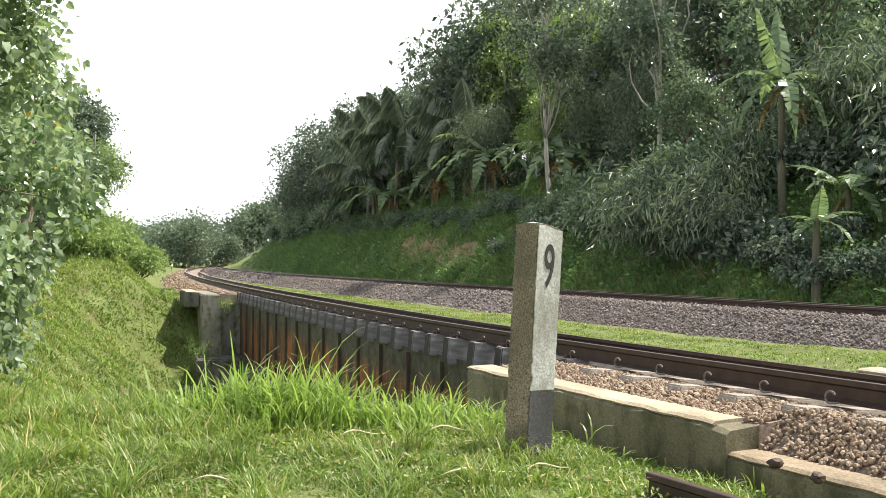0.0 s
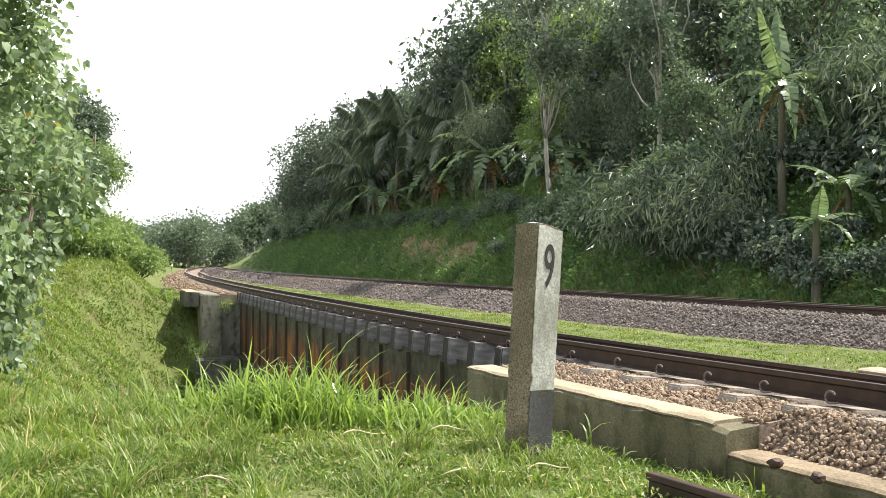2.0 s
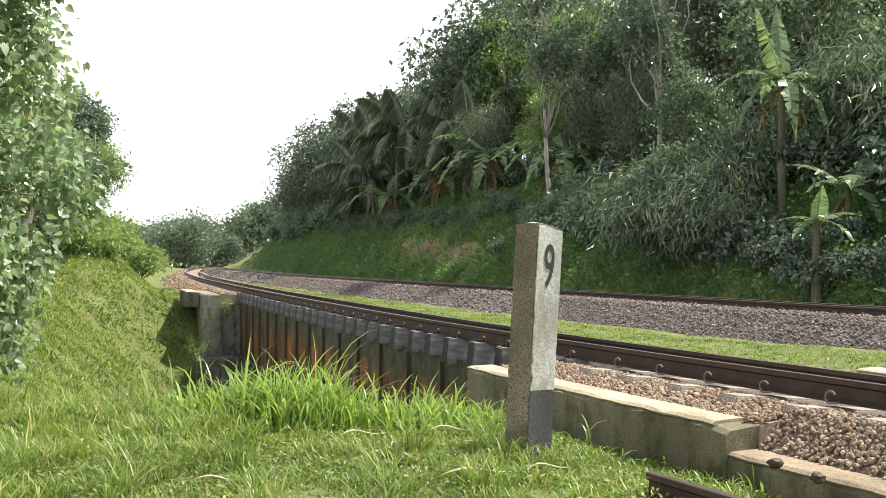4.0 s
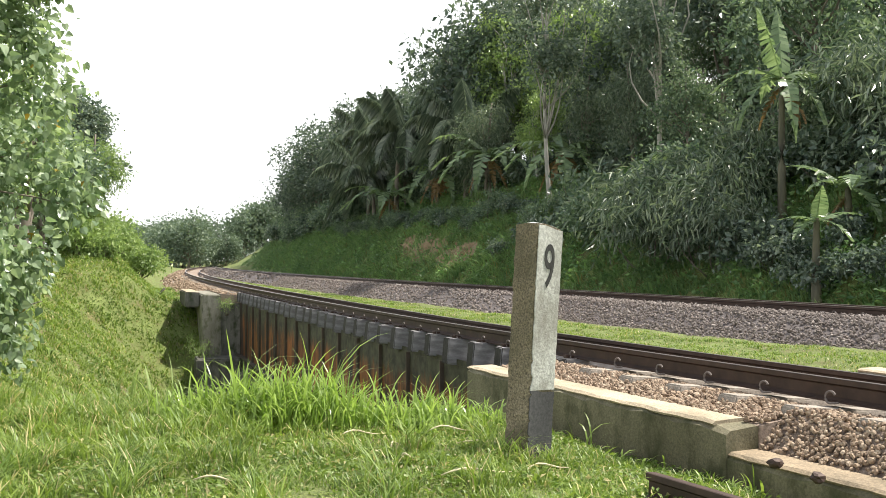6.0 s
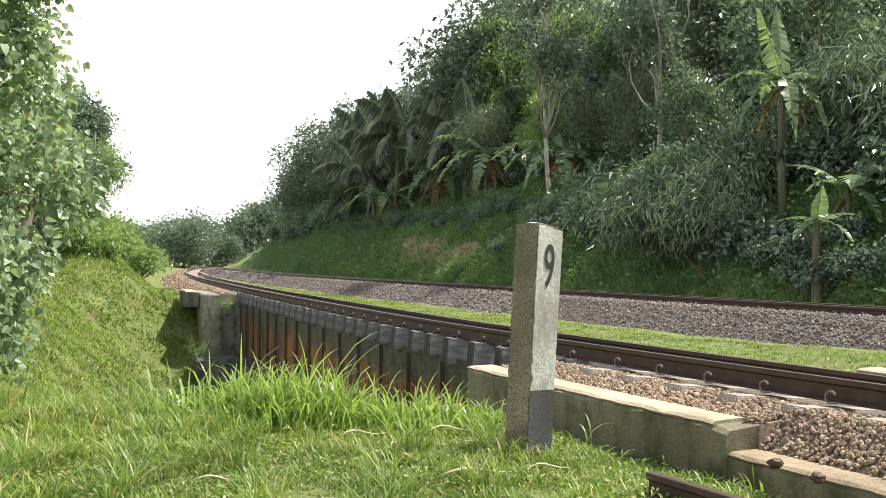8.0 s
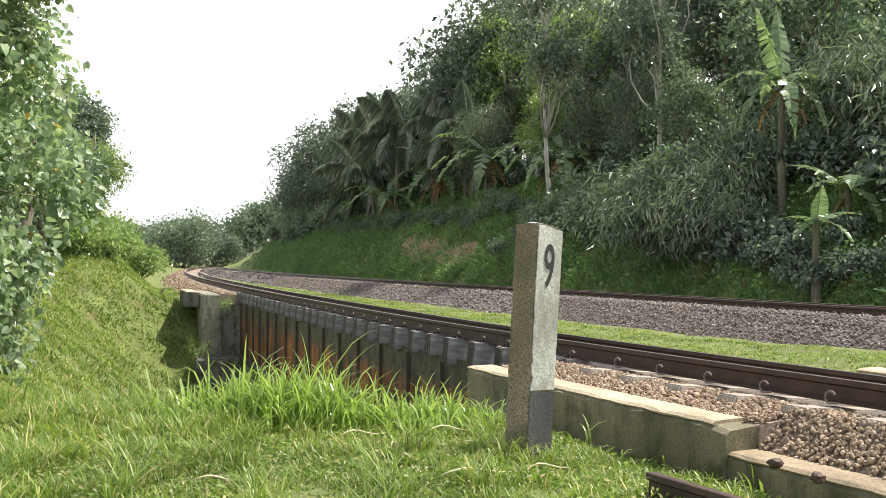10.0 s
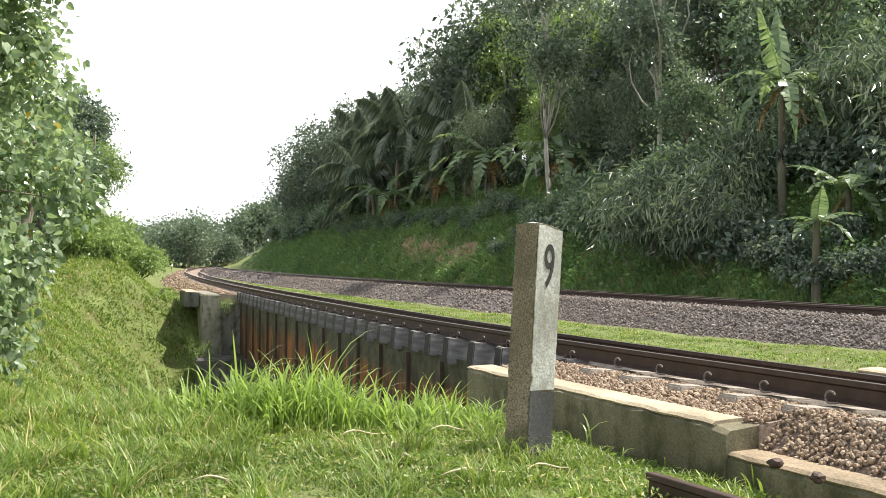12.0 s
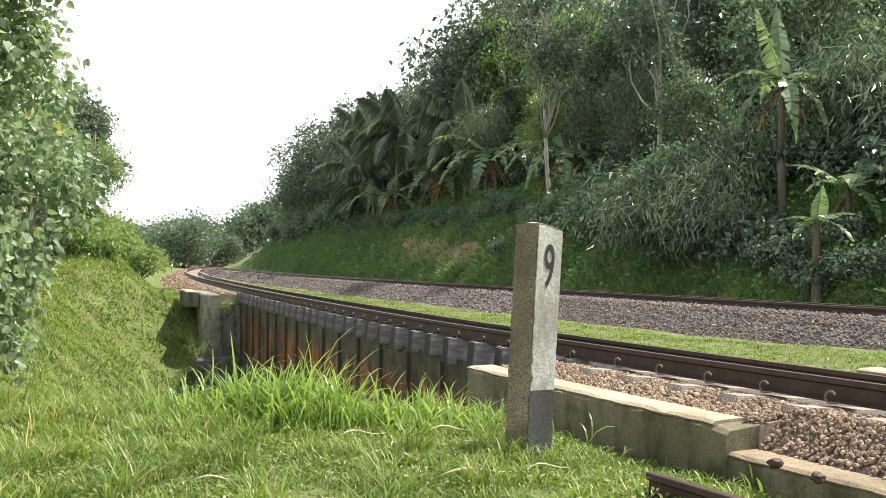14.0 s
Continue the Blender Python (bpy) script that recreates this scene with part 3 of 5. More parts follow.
def make_block(name, s0, s1, o0, o1, z0, z1, mat, label, bevel=0.03, seed=0, top=None):
    bm = bmesh.new()
    box(bm, o0, o1, 0, s1 - s0, z0, z1, bevel)
    g = random.Random(seed)
    for v in bm.verts:
        v.co += Vector((g.uniform(-1, 1), g.uniform(-1, 1), g.uniform(-1, 1))) * 0.008
    bm.normal_update()
    if top:
        for f in bm.faces:
            f.material_index = 1 if f.normal.z > 0.5 else 0
    ob = part(name, bm, mat, None)
    if top:
        ob.data.materials.append(top)
    ob.matrix_basis = track_pose(T1, s0)
    tagged(ob, label, "concrete abutment", kind="structure")


make_block("abutment", 4.7, 5.3, -0.66, 2.0, -3.6, -0.48, M_CONCRETE_DARK, "dark stained concrete abutment under the bridge end", seed=1)
make_block("abutment", 25.35, 29.0, -1.25, -0.72, -3.8, -0.2, M_CONCRETE, "stained concrete side wall of the far abutment", seed=2)
make_block("abutment", 25.35, 26.2, -0.70, 2.2, -3.8, -0.48, M_CONCRETE_DARK, "dark concrete face of the far abutment", seed=3)
make_block("abutment_footing", 24.3, 25.3, -1.5, 2.2, -4.0, -2.0, M_CONCRETE_DARK, "dark concrete footing ledge of the far abutment", seed=4)
# Pale top over dark sides: sun and shade put into the colours.
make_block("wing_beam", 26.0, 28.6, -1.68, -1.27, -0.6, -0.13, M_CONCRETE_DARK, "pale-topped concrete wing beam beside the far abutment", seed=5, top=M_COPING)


def make_sheet():
    """A bent metal sheet that holds the ballast at the edge of the bank."""
    bm = bmesh.new()
    rows = []
    for a in np.linspace(0, 1, 9):
        z, out = -0.12 - 0.75 * a, -0.16 * math.sin(1.4 * math.pi * a) - 0.1 * a
        rows.append([bm.verts.new((out + 0.012 * math.sin(9 * b), b, z)) for b in np.linspace(0, 1.1, 12)])
    for r1, r2 in zip(rows, rows[1:]):
        for k in range(11):
            bm.faces.new((r1[k], r1[k + 1], r2[k + 1], r2[k]))
    ret = bmesh.ops.extrude_face_region(bm, geom=list(bm.faces))
    for v in ret["geom"]:
        if isinstance(v, bmesh.types.BMVert):
            v.co.x += 0.012
    bmesh.ops.recalc_face_normals(bm, faces=bm.faces)
    ob = part("metal_sheet", bm, M_STEEL_DARK, None, smooth=True)
    ob.matrix_basis = track_pose(T1, 29.2, -2.1)
    tagged(ob, "dark bent metal sheet at the ballast's edge", "metal sheet")


make_sheet()


# ---- numbered concrete post ----
def make_post():
    p = new("marker_post")
    w, h = 0.1065, 1.41
    def column(z0, z1, inset, cuts):
        bm = bmesh.new()
        rings = []
        g = random.Random(8)
        for z in np.linspace(z0, z1, cuts):
            r = []
            for (a, b), (da, db) in (((-1, -1), (1, 0)), ((1, -1), (0, 1)), ((1, 1), (-1, 0)), ((-1, 1), (0, -1))):
                for t in (0.05, 0.25, 0.5, 0.75, 0.95):
                    e = w - inset - (0.004 if t in (0.05, 0.95) else 0.0)
                    x, y = (a + da * 2 * t) * e, (b + db * 2 * t) * e
                    j = 0.0055 if t in (0.05, 0.95) else 0.003
                    r.append(bm.verts.new((x + g.uniform(-j, j), y + g.uniform(-j, j), z)))
            rings.append(r)
        for r1, r2 in zip(rings, rings[1:]):
            for k in range(20):
                bm.faces.new((r1[k], r1[(k + 1) % 20], r2[(k + 1) % 20], r2[k]))
        bm.faces.new(rings[0][::-1])
        return bm, rings
    bm, rings = column(-0.3, h, 0, 46)
    apex = bm.verts.new((-0.02, -0.03, h + 0.022))
    for v in rings[-1]:
        v.co.z += 0.012 - 0.22 * max(0, v.co.y + 0.05) - 0.12 * max(0, -v.co.x)
    for k in range(20):
        bm.faces.new((rings[-1][k], rings[-1][(k + 1) % 20], apex)).material_index = 1
    part("column", bm, M_POST, p, "rough brownish concrete column").data.materials.append(M_POST_PAINT)
    # white painted numbered face, grey painted foot
    def coat(name, z0, z1, mat, label, seed):
        bm = bmesh.new()
        g = random.Random(seed)
        rows = []
        for z in np.linspace(z0, z1, 40):
            e0, e1 = -w + 0.001 + g.uniform(0, 0.006) + (0.012 if g.random() < 0.12 else 0), w - 0.002 - g.uniform(0, 0.006)
            rows.append([bm.verts.new((w + 0.004 + g.uniform(-0.0002, 0.0002), y, z - (max(0, y + 0.05) * 0.22 if z == z1 else 0))) for y in np.linspace(e0, e1, 9)])
        for a, b in zip(rows, rows[1:]):
            for k in range(8):
                bm.faces.new((a[k], a[k + 1], b[k + 1], b[k]))
        ret = bmesh.ops.extrude_face_region(bm, geom=list(bm.faces))
        for v in ret["geom"]:
            if isinstance(v, bmesh.types.BMVert):
                v.co.x -= 0.006
        bmesh.ops.recalc_face_normals(bm, faces=bm.faces)
        return part(name, bm, mat, p, label)
    coat("painted_face", 0.40, h + 0.002, M_POST_PAINT, "flaking white paint", 3)
    coat("painted_foot", -0.05, 0.398, M_POST_GREY, "dull grey paint", 4)
    # the figure
    cu = bpy.data.curves.new("figure", "FONT")
    cu.body, cu.size, cu.align_x, cu.align_y, cu.extrude, cu.offset = "9", 0.375, "CENTER", "CENTER", 0.0015, 0.002
    tmp = new("figure_curve", cu)
    dg = bpy.context.evaluated_depsgraph_get()
    me = bpy.data.meshes.new_from_object(tmp.evaluated_get(dg))
    bpy.data.objects.remove(tmp)
    me.materials.clear()
    me.materials.append(M_BLACK)
    fig = obj("figure", me, p, "black painted figure 9")
    fig.matrix_basis = Matrix.Translation((w + 0.0075, -0.004, 1.15)) @ Matrix(((0, 0, 1, 0), (0.52, 0, 0, 0), (0, 1.0, 0, 0), (0, 0, 0, 1)))
    p.matrix_basis = pose(0.52, 6.0, -0.40, 0, 3.2, 0) @ pose(0, 0, 0, 0, 0, -51)
    tagged(p, "leaning concrete post with a black 9 on white", "marker post")


make_post()


# ---- a length of old rail in the grass ----
def make_spare_rail():
    bm = bmesh.new()
    prof = RAIL_PROFILE
    a = [bm.verts.new((o * 0.9, 0, z * 0.9)) for o, z in prof]
    b = [bm.verts.new((o * 0.9, -3.2, z * 0.9)) for o, z in prof]
    k = len(prof)
    for i in range(k):
        bm.faces.new((a[i], a[(i + 1) % k], b[(i + 1) % k], b[i]))
    bm.faces.new(a)
    bm.faces.new(b[::-1])
    bmesh.ops.recalc_face_normals(bm, faces=bm.faces)
    ob = part("old_rail", bm, M_RAIL, None)
    ob.matrix_basis = pose(1.05, 4.86, -0.275, 0, 6, 28)
    tagged(ob, "short length of rusty rail lying in the grass", "rail")


make_spare_rail()

# Rusty lumps on the kerb, simplified to rounded stone-like shapes.
for k, (x, y, z) in enumerate(((1.93, 5.6, -0.39), (2.03, 5.22, -0.39))):
    bm = bmesh.new()
    bmesh.ops.create_icosphere(bm, subdivisions=2, radius=0.045)
    g = random.Random(k)
    for v in bm.verts:
        v.co *= g.uniform(0.8, 1.15)
        v.co.z *= 0.7
    ob = part("rusty_lump", bm, M_RAIL, None)
    ob.matrix_basis = pose(x, y, z + 0.005, 0, 0, 40 * k)
    tagged(ob, "dark brown rusty lump lying on the concrete kerb", "stone", "stones on the kerb")


# ---- leaves and blades ----
HEART = (np.array([(0, 0, 0), (-0.3, -0.06, 0.05), (-0.46, 0.25, 0.10), (-0.26, 0.66, 0.04), (0, 1, -0.06), (0.26, 0.66, 0.04), (0.46, 0.25, 0.10), (0.3, -0.06, 0.05), (0, 0.45, 0)]),
         np.array([(0, 8, 1), (1, 8, 2), (2, 8, 3), (3, 8, 4), (4, 8, 5), (5, 8, 6), (6, 8, 7), (7, 8, 0)]))
OVAL = (np.array([(0, 0, 0), (-0.27, 0.5, 0.08), (0, 1, -0.05), (0.27, 0.5, 0.08)]), np.array([(0, 2, 1), (0, 3, 2)]))
LANCE = (np.array([(0, 0, 0), (-0.09, 0.4, 0.03), (0, 1, -0.12), (0.09, 0.4, 0.03)]), np.array([(0, 2, 1), (0, 3, 2)]))


def unit(a):
    return a / np.maximum(np.linalg.norm(a, axis=-1, keepdims=True), 1e-9)


def leaf_arrays(g, pts, tips, size, template, up=0.8):
    """Leaves at pts whose tips point along tips."""
    tv, tf = template
    n = unit(g.normal(size=pts.shape) + np.array([0, 0, up]))
    d = unit(tips + g.normal(size=pts.shape) * 0.25)
    n = unit(n - (n * d).sum(-1, keepdims=True) * d)
    r = np.cross(d, n)
    size = np.broadcast_to(size, len(pts))[:, None, None]
    v = pts[:, None] + size * (tv[None, :, :1] * r[:, None] + tv[None, :, 1:2] * d[:, None] + tv[None, :, 2:] * n[:, None])
    f = tf[None] + (np.arange(len(pts)) * len(tv))[:, None, None]
    return v.reshape(-1, 3), f.reshape(-1, 3)


def blob_leaves(g, centres, radii, count, size, template, droop=0.4, up=0.8, hollow=0.5, flat=0.8):
    """Leaves in loose balls round centres, thicker towards their outside, in small sprays."""
    w = np.asarray(radii) ** 2
    sprays = max(1, count // 7)
    k = g.choice(len(centres), sprays, p=w / w.sum())
    out = unit(g.normal(size=(sprays, 3)) + np.array([0, 0, 0.25]))
    rad = np.asarray(radii)[k] * (hollow + (1.08 - hollow) * g.random(sprays) ** 0.6)
    c = np.asarray(centres)[k] + out * rad[:, None] * np.array([1, 1, flat])
    c, out = np.repeat(c, 7, 0), np.repeat(out, 7, 0)
    c = c + g.normal(size=c.shape) * size * 0.9
    tips = out * 0.6 + g.normal(size=c.shape) * 0.6 + np.array([0, 0, -droop])
    return leaf_arrays(g, c, tips, size * g.uniform(0.6, 1.25, len(c)), template, up)


def joined(chunks):
    vs, fs, n = [], [], 0
    for v, f in chunks:
        vs.append(v)
        fs.append(f + n)
        n += len(v)
    return np.concatenate(vs), np.concatenate(fs)


def blades(g, x, y, z, height, width, lean, fine=False, aim=None):
    """Grass blades, bent outwards: two quads and a tip each, as triangles."""
    n = len(x)
    a = g.uniform(0, 6.283, n)
    if aim is not None:
        a = np.arctan2(aim[:, 1], aim[:, 0]) + g.normal(size=n) * 0.8
    out = np.stack([np.cos(a), np.sin(a), np.zeros(n)], -1)
    side = np.stack([-np.sin(a), np.cos(a), np.zeros(n)], -1) * np.broadcast_to(width, n)[:, None]
    b = np.stack([x, y, z], -1)
    h = np.broadcast_to(height, n) * g.uniform(0.5, 1.2, n)
    ln = lean * g.uniform(0.3, 1.4, n) * h
    up = np.array([0, 0, 1.0])
    p1 = b + up * (h * 0.55)[:, None] + out * (ln * 0.25)[:, None]
    p2 = b + up * (h * 0.9)[:, None] + out * (ln * 0.7)[:, None]
    p3 = b + up * (h * (1.0 - 0.12 * lean))[:, None] + out * (ln * 1.15)[:, None]
    if not fine:
        v = np.stack([b - side, b + side, p1 - side * 0.8, p1 + side * 0.8, p3], 1)
        f = np.array([(0, 1, 3), (0, 3, 2), (2, 3, 4)])
        return v.reshape(-1, 3), (f[None] + (np.arange(n) * 5)[:, None, None]).reshape(-1, 3)
    v = np.stack([b - side, b + side, p1 - side * 0.9, p1 + side * 0.9, p2 - side * 0.5, p2 + side * 0.5, p3], 1)
    f = np.array([(0, 1, 3), (0, 3, 2), (2, 3, 5), (2, 5, 4), (4, 5, 6)])
    return v.reshape(-1, 3), (f[None] + (np.arange(n) * 7)[:, None, None]).reshape(-1, 3)


def lawn(name, label, mat, seed, count, xr, yr, height, width, lean, keep, fine=False, crowd=1.0, track=None):
    """Grass over a stretch of the plan, or of a track's s and offset; crowd thickens it towards the start."""
    g = np.random.default_rng(seed)
    x, y = g.uniform(*xr, count), yr[0] + (yr[1] - yr[0]) * g.random(count) ** crowd
    if track is not None:
        x, y, _ = on(track, y, x)
    ok = keep(x, y)
    x, y = x[ok], y[ok]
    z = ground_height(x, y) - 0.01
    tuft = np.clip(1 + 0.5 * wave_noise(x, y, 0.9, seed) + 0.35 * wave_noise(x, y, 0.35, seed + 1), 0.35, 2.4)
    v, f = blades(g, x, y, z, height * tuft, width * (1 + 0.045 * np.clip(y - 8, 0, 30)), lean, fine)
    tagged(obj(name, np_mesh(name, v, f, mat)), label, "grass", kind="stuff")


def seen(x, y, margin=0.6):
    return np.abs(x) < 0.48 * y + margin


def left_of_walls(x, y):
    s, o = along(T1, x, y)
    return seen(x, y) & (o < -1.0)


def strip_between(x, y):
    o = along(T1, x, y)[1]
    o2 = along(T2, x, y)[1]
    return seen(x, y) & (o > 2.25) & (o2 < -2.15)


def on_slope(x, y):
    s2, o2 = along(T2, x, y)
    return seen(x, y) & (o2 > 2.8) & (o2 < 10) & (~bare(x, y) | (np.abs(np.sin(x * 37 + y * 91)) < 0.4))


lawn("short_grass", "short bright green grass with dry stalks", M_GRASS, 21, 120000, (-5, 4.5), (3.8, 10.5), 0.058, 0.004, 0.9, left_of_walls, True, crowd=1.25)
lawn("rough_grass", "longer straggling grass in uneven tufts", M_GRASS, 25, 60000, (-5, 1.5), (4.2, 9.2), 0.15, 0.0042, 1.15,
     lambda x, y: left_of_walls(x, y) & ((wave_noise(x, y, 1.1, 31) + 0.7 * wave_noise(x, y, 0.45, 32) - 0.6 * (x + 1.0) > 0.5) | (np.hypot(x - 0.45, (y - 5.95) * 0.7) < 0.28)), True)
lawn("meadow_grass", "uneven green meadow grass on the bank", M_GRASS, 22, 320000, (-18, 0), (8.5, 44), 0.1, 0.008, 1.1, left_of_walls, crowd=1.5)
lawn("short_grass", "short sunlit grass between the two tracks", M_GRASS, 23, 100000, (2.2, 6.5), (-1, 55), 0.045, 0.0055, 0.9, strip_between, crowd=1.6, track=T1)


def slope_grass():
    """Rank grass that hangs down the cutting side in tussocks."""
    g = np.random.default_rng(24)
    n = 150000
    q, o = 4 + 106 * g.random(n) ** 1.35, g.uniform(2.7, 9.5, n)
    x, y, h = on(T2, q, o)
    ok = on_slope(x, y) & (wave_noise(x, y, 1.5, 26) + 0.8 * wave_noise(x, y, 0.6, 27) > -0.75)
    x, y, h = x[ok], y[ok], h[ok]
    z = ground_height(x, y) - 0.02
    tuft = np.clip(1 + 0.6 * wave_noise(x, y, 1.5, 26) + 0.3 * wave_noise(x, y, 0.6, 27), 0.3, 2.2)
    down = np.stack([-np.cos(h), -np.sin(h)], -1)
    v, f = blades(g, x, y, z, 0.3 * tuft, 0.016 + 0.00022 * y, 1.0, aim=down)
    tagged(obj("slope_grass", np_mesh("slope_grass", v, f, M_GRASS_HILL)), "rank green grass hanging down the cutting side in tussocks", "grass", kind="stuff")


slope_grass()


# ---- trees, palms, banana plants, bushes ----
SWAY = []          # (part, pose at rest, degrees, axis, phase, period)


def limb_points(a, b, g, n=6, bow=0.12):
    a, b = np.array(a, float), np.array(b, float)
    t = np.linspace(0, 1, n)[:, None]
    side = g.normal(size=3) * np.linalg.norm(b - a) * bow
    return a + (b - a) * t + side * (t * (1 - t) * 4) * 0.5


def make_tree(name, label, seed, height, crown_r, crown_low, leaf, size, count, template, bark, blobs=16, droop=0.4, trunk_r=0.14, category="tree"):
    """Tapered trunk, limbs to each mass of leaves, and a ragged crown."""
    g = np.random.default_rng(seed)
    t = new(name)
    top = np.array([g.normal() * 0.3, g.normal() * 0.3, height * 0.86])
    bm = bmesh.new()
    spine = limb_points((0, 0, -0.4), top, g, 9, 0.07)
    tube(bm, spine, np.linspace(trunk_r, trunk_r * 0.25, 9), 8)
    part("trunk", bm, bark, t, smooth=True)
    zc, zr = (crown_low + height) / 2, (height - crown_low) / 2
    u = unit(g.normal(size=(blobs, 3))) * (0.35 + 0.5 * g.random((blobs, 1)))
    c = u * np.array([crown_r, crown_r, zr]) + np.array([0, 0, zc])
    rad = crown_r * g.uniform(0.26, 0.48, blobs)
    for p, r in zip(c, rad):
        bm = bmesh.new()
        k = int(np.clip((p[2] * 0.75) / (height * 0.86) * 8, 1, 7))
        tube(bm, limb_points(spine[k], p, g, 5, 0.2), np.linspace(trunk_r * 0.4, 0.015, 5), 5)
        part("limb", bm, bark, t, smooth=True)
    v, f = blob_leaves(g, c, rad, count, size, template, droop)
    obj("crown", np_mesh("crown", v, f, leaf), t)
    return tagged(t, label, category)


def put(t, x, y, turn=0.0, scale=1.0, dz=0.0):
    t.matrix_basis = Matrix.Translation((x, y, float(ground_height(np.array([x]), np.array([y]))[0]) + dz)) @ Matrix.Rotation(turn, 4, "Z") @ Matrix.Scale(scale, 4)


PROTOS = [
    make_tree("forest_tree", "dark leafy forest tree on the wooded hill", 31, 10.0, 2.6, 1.8, M_LEAF_DARK, 0.24, 6500, OVAL, M_BARK, 22),
    make_tree("forest_tree", "leafy green forest tree with a pale trunk", 32, 9.0, 2.2, 2.5, M_LEAF_MID, 0.22, 5600, OVAL, M_BARK_PALE, 18),
    make_tree("forest_tree", "tall thin-crowned tree with dark shining leaves", 33, 12.0, 2.4, 4.5, M_LEAF_DARK, 0.22, 5200, OVAL, M_BARK_PALE, 16, trunk_r=0.12),
    make_tree("forest_tree", "light green young tree among the dark ones", 34, 8.0, 2.0, 1.5, M_LEAF_LIGHT, 0.19, 5000, OVAL, M_BARK_PALE, 16, trunk_r=0.09),
    make_tree("forest_tree", "bushy tree with drooping narrow leaves", 35, 7.0, 2.2, 0.4, M_LEAF_BAMBOO, 0.3, 6500, LANCE, M_BARK, 20, droop=0.9),
    make_tree("forest_tree", "low dense dark green tree at the wood's edge", 36, 6.5, 2.6, 0.1, M_LEAF_MID, 0.22, 6200, OVAL, M_BARK, 22),
    make_tree("forest_tree", "big dense round-headed tree with small dark leaves", 37, 9.0, 3.6, 0.3, M_LEAF_DENSE, 0.3, 7500, OVAL, M_BARK, 34),
]
for p in PROTOS:
    tagged(p, group="trees on the hill")


TALL = (10.0, 9.0, 12.0, 8.0, 7.0, 6.5, 9.0)


def plant_forest():
    g = random.Random(77)
    used = set()
    rows = []
    for o2, gap in ((9.3, 3.9), (12.8, 4.4), (16.5, 5.0), (21.5, 7.0)):
        q = -4.0
        while q < 112:
            rows.append((o2 + g.uniform(-1.2, 1.2), q + g.uniform(-1.2, 1.2)))
            q += gap * (1 + 0.006 * q)
    for o2, q in rows:
        x, y, h = on(T2, q, o2)
        x, y = float(x), float(y)
        if abs(x) > 0.5 * y + 5 or (o2 > 19 and (q < 34 or q > 62)) or (o2 > 15 and q < 34 and g.random() < 0.4):
            continue
        near = q < 40
        if o2 < 11 and 4 < q < 14.5:
            o2 = 11.2
            x, y, h = on(T2, q, o2)
            x, y = float(x), float(y)
        if o2 < 10:
            k = g.choice((1, 3, 4, 5, 5, 4) if near else (0, 5, 5, 0, 3))
        else:
            k = g.choice((0, 1, 2, 2, 0, 3) if near else (0, 0, 1, 5))
        if q > 62:
            k = 6
        tall = float(np.interp(q, (0, 25, 35, 42, 50, 58, 66, 80, 95, 112), (7.0, 7.5, 9.5, 11.0, 10.0, 9.5, 9.5, 11.0, 10.0, 7.0))) * g.uniform(0.9, 1.1)
        if o2 < 10:
            tall *= 0.85 if q < 20 or q > 62 else 0.55
        t = PROTOS[k]
        sc = tall / TALL[k]
        if k in used:
            t = copy_thing(t, Matrix())
        used.add(k)
        put(t, x, y, g.uniform(0, 6.28), sc)
    # tall trees over the palms
    for q, o2, k, tall in ((58, 13.2, 0, 9.5), (55, 11.4, 6, 8.6), (51, 12.0, 0, 11.8), (47.0, 11.8, 6, 12.5), (60.5, 12.0, 0, 9.0), (43.5, 12.4, 0, 12.5), (22, 12.6, 1, 6.0), (26.5, 12.8, 1, 6.3), (24.5, 14.8, 5, 5.5), (20, 14.5, 5, 6.5), (33, 12.4, 5, 6.0), (36.5, 13.0, 5, 6.5), (39.5, 12.6, 5, 6.5), (36, 11.6, 0, 8.5), (31, 12.2, 6, 8.0)):
        x, y, h = on(T2, q, o2)
        put(copy_thing(PROTOS[k], Matrix()), float(x), float(y), g.uniform(0, 6.28), tall / TALL[k])
    # slim pale trunks standing before the wood
    for x, y, sc in ((4.35, 38.5, 0.9), (7.5, 33.0, 0.85)):
        put(copy_thing(PROTOS[2], Matrix()), x, y, g.uniform(0, 6.28), sc)
    for x, y, sc in ((6.1, 47.5, 1.2), (8.2, 43.5, 1.1), (3.6, 53.0, 1.2)):
        put(copy_thing(PROTOS[3], Matrix()), x, y, g.uniform(0, 6.28), sc)
    put(copy_thing(PROTOS[0], Matrix()), 10.9, 38.0, 1.0, 1.15)
    for k, p in enumerate(PROTOS):
        if k not in used:
            put(p, 14 + k, 40, 0, 1)


plant_forest()


# low growth on the upper slope and along the foot of the wood
def make_bush(label, seed, r, h, leaf, size, count, template, droop, name="bush"):
    g = np.random.default_rng(seed)
    t = new(name)
    n = 9
    c = np.stack([g.uniform(-r, r, n) * 0.7, g.uniform(-r, r, n) * 0.7, g.uniform(0.2, 0.85, n) * h], -1)
    rad = g.uniform(0.3, 0.5, n) * min(r, h)
    for p in c:
        bm = bmesh.new()
        tube(bm, limb_points((p[0] * 0.2, p[1] * 0.2, -0.2), p, g, 5, 0.2), np.linspace(0.03, 0.008, 5), 5)
        part("stem", bm, M_BARK, t, smooth=True)
    v, f = blob_leaves(g, c, rad, count, size, template, droop, hollow=0.35)
    obj("foliage", np_mesh("foliage", v, f, leaf), t)
    return tagged(t, label, "bush")


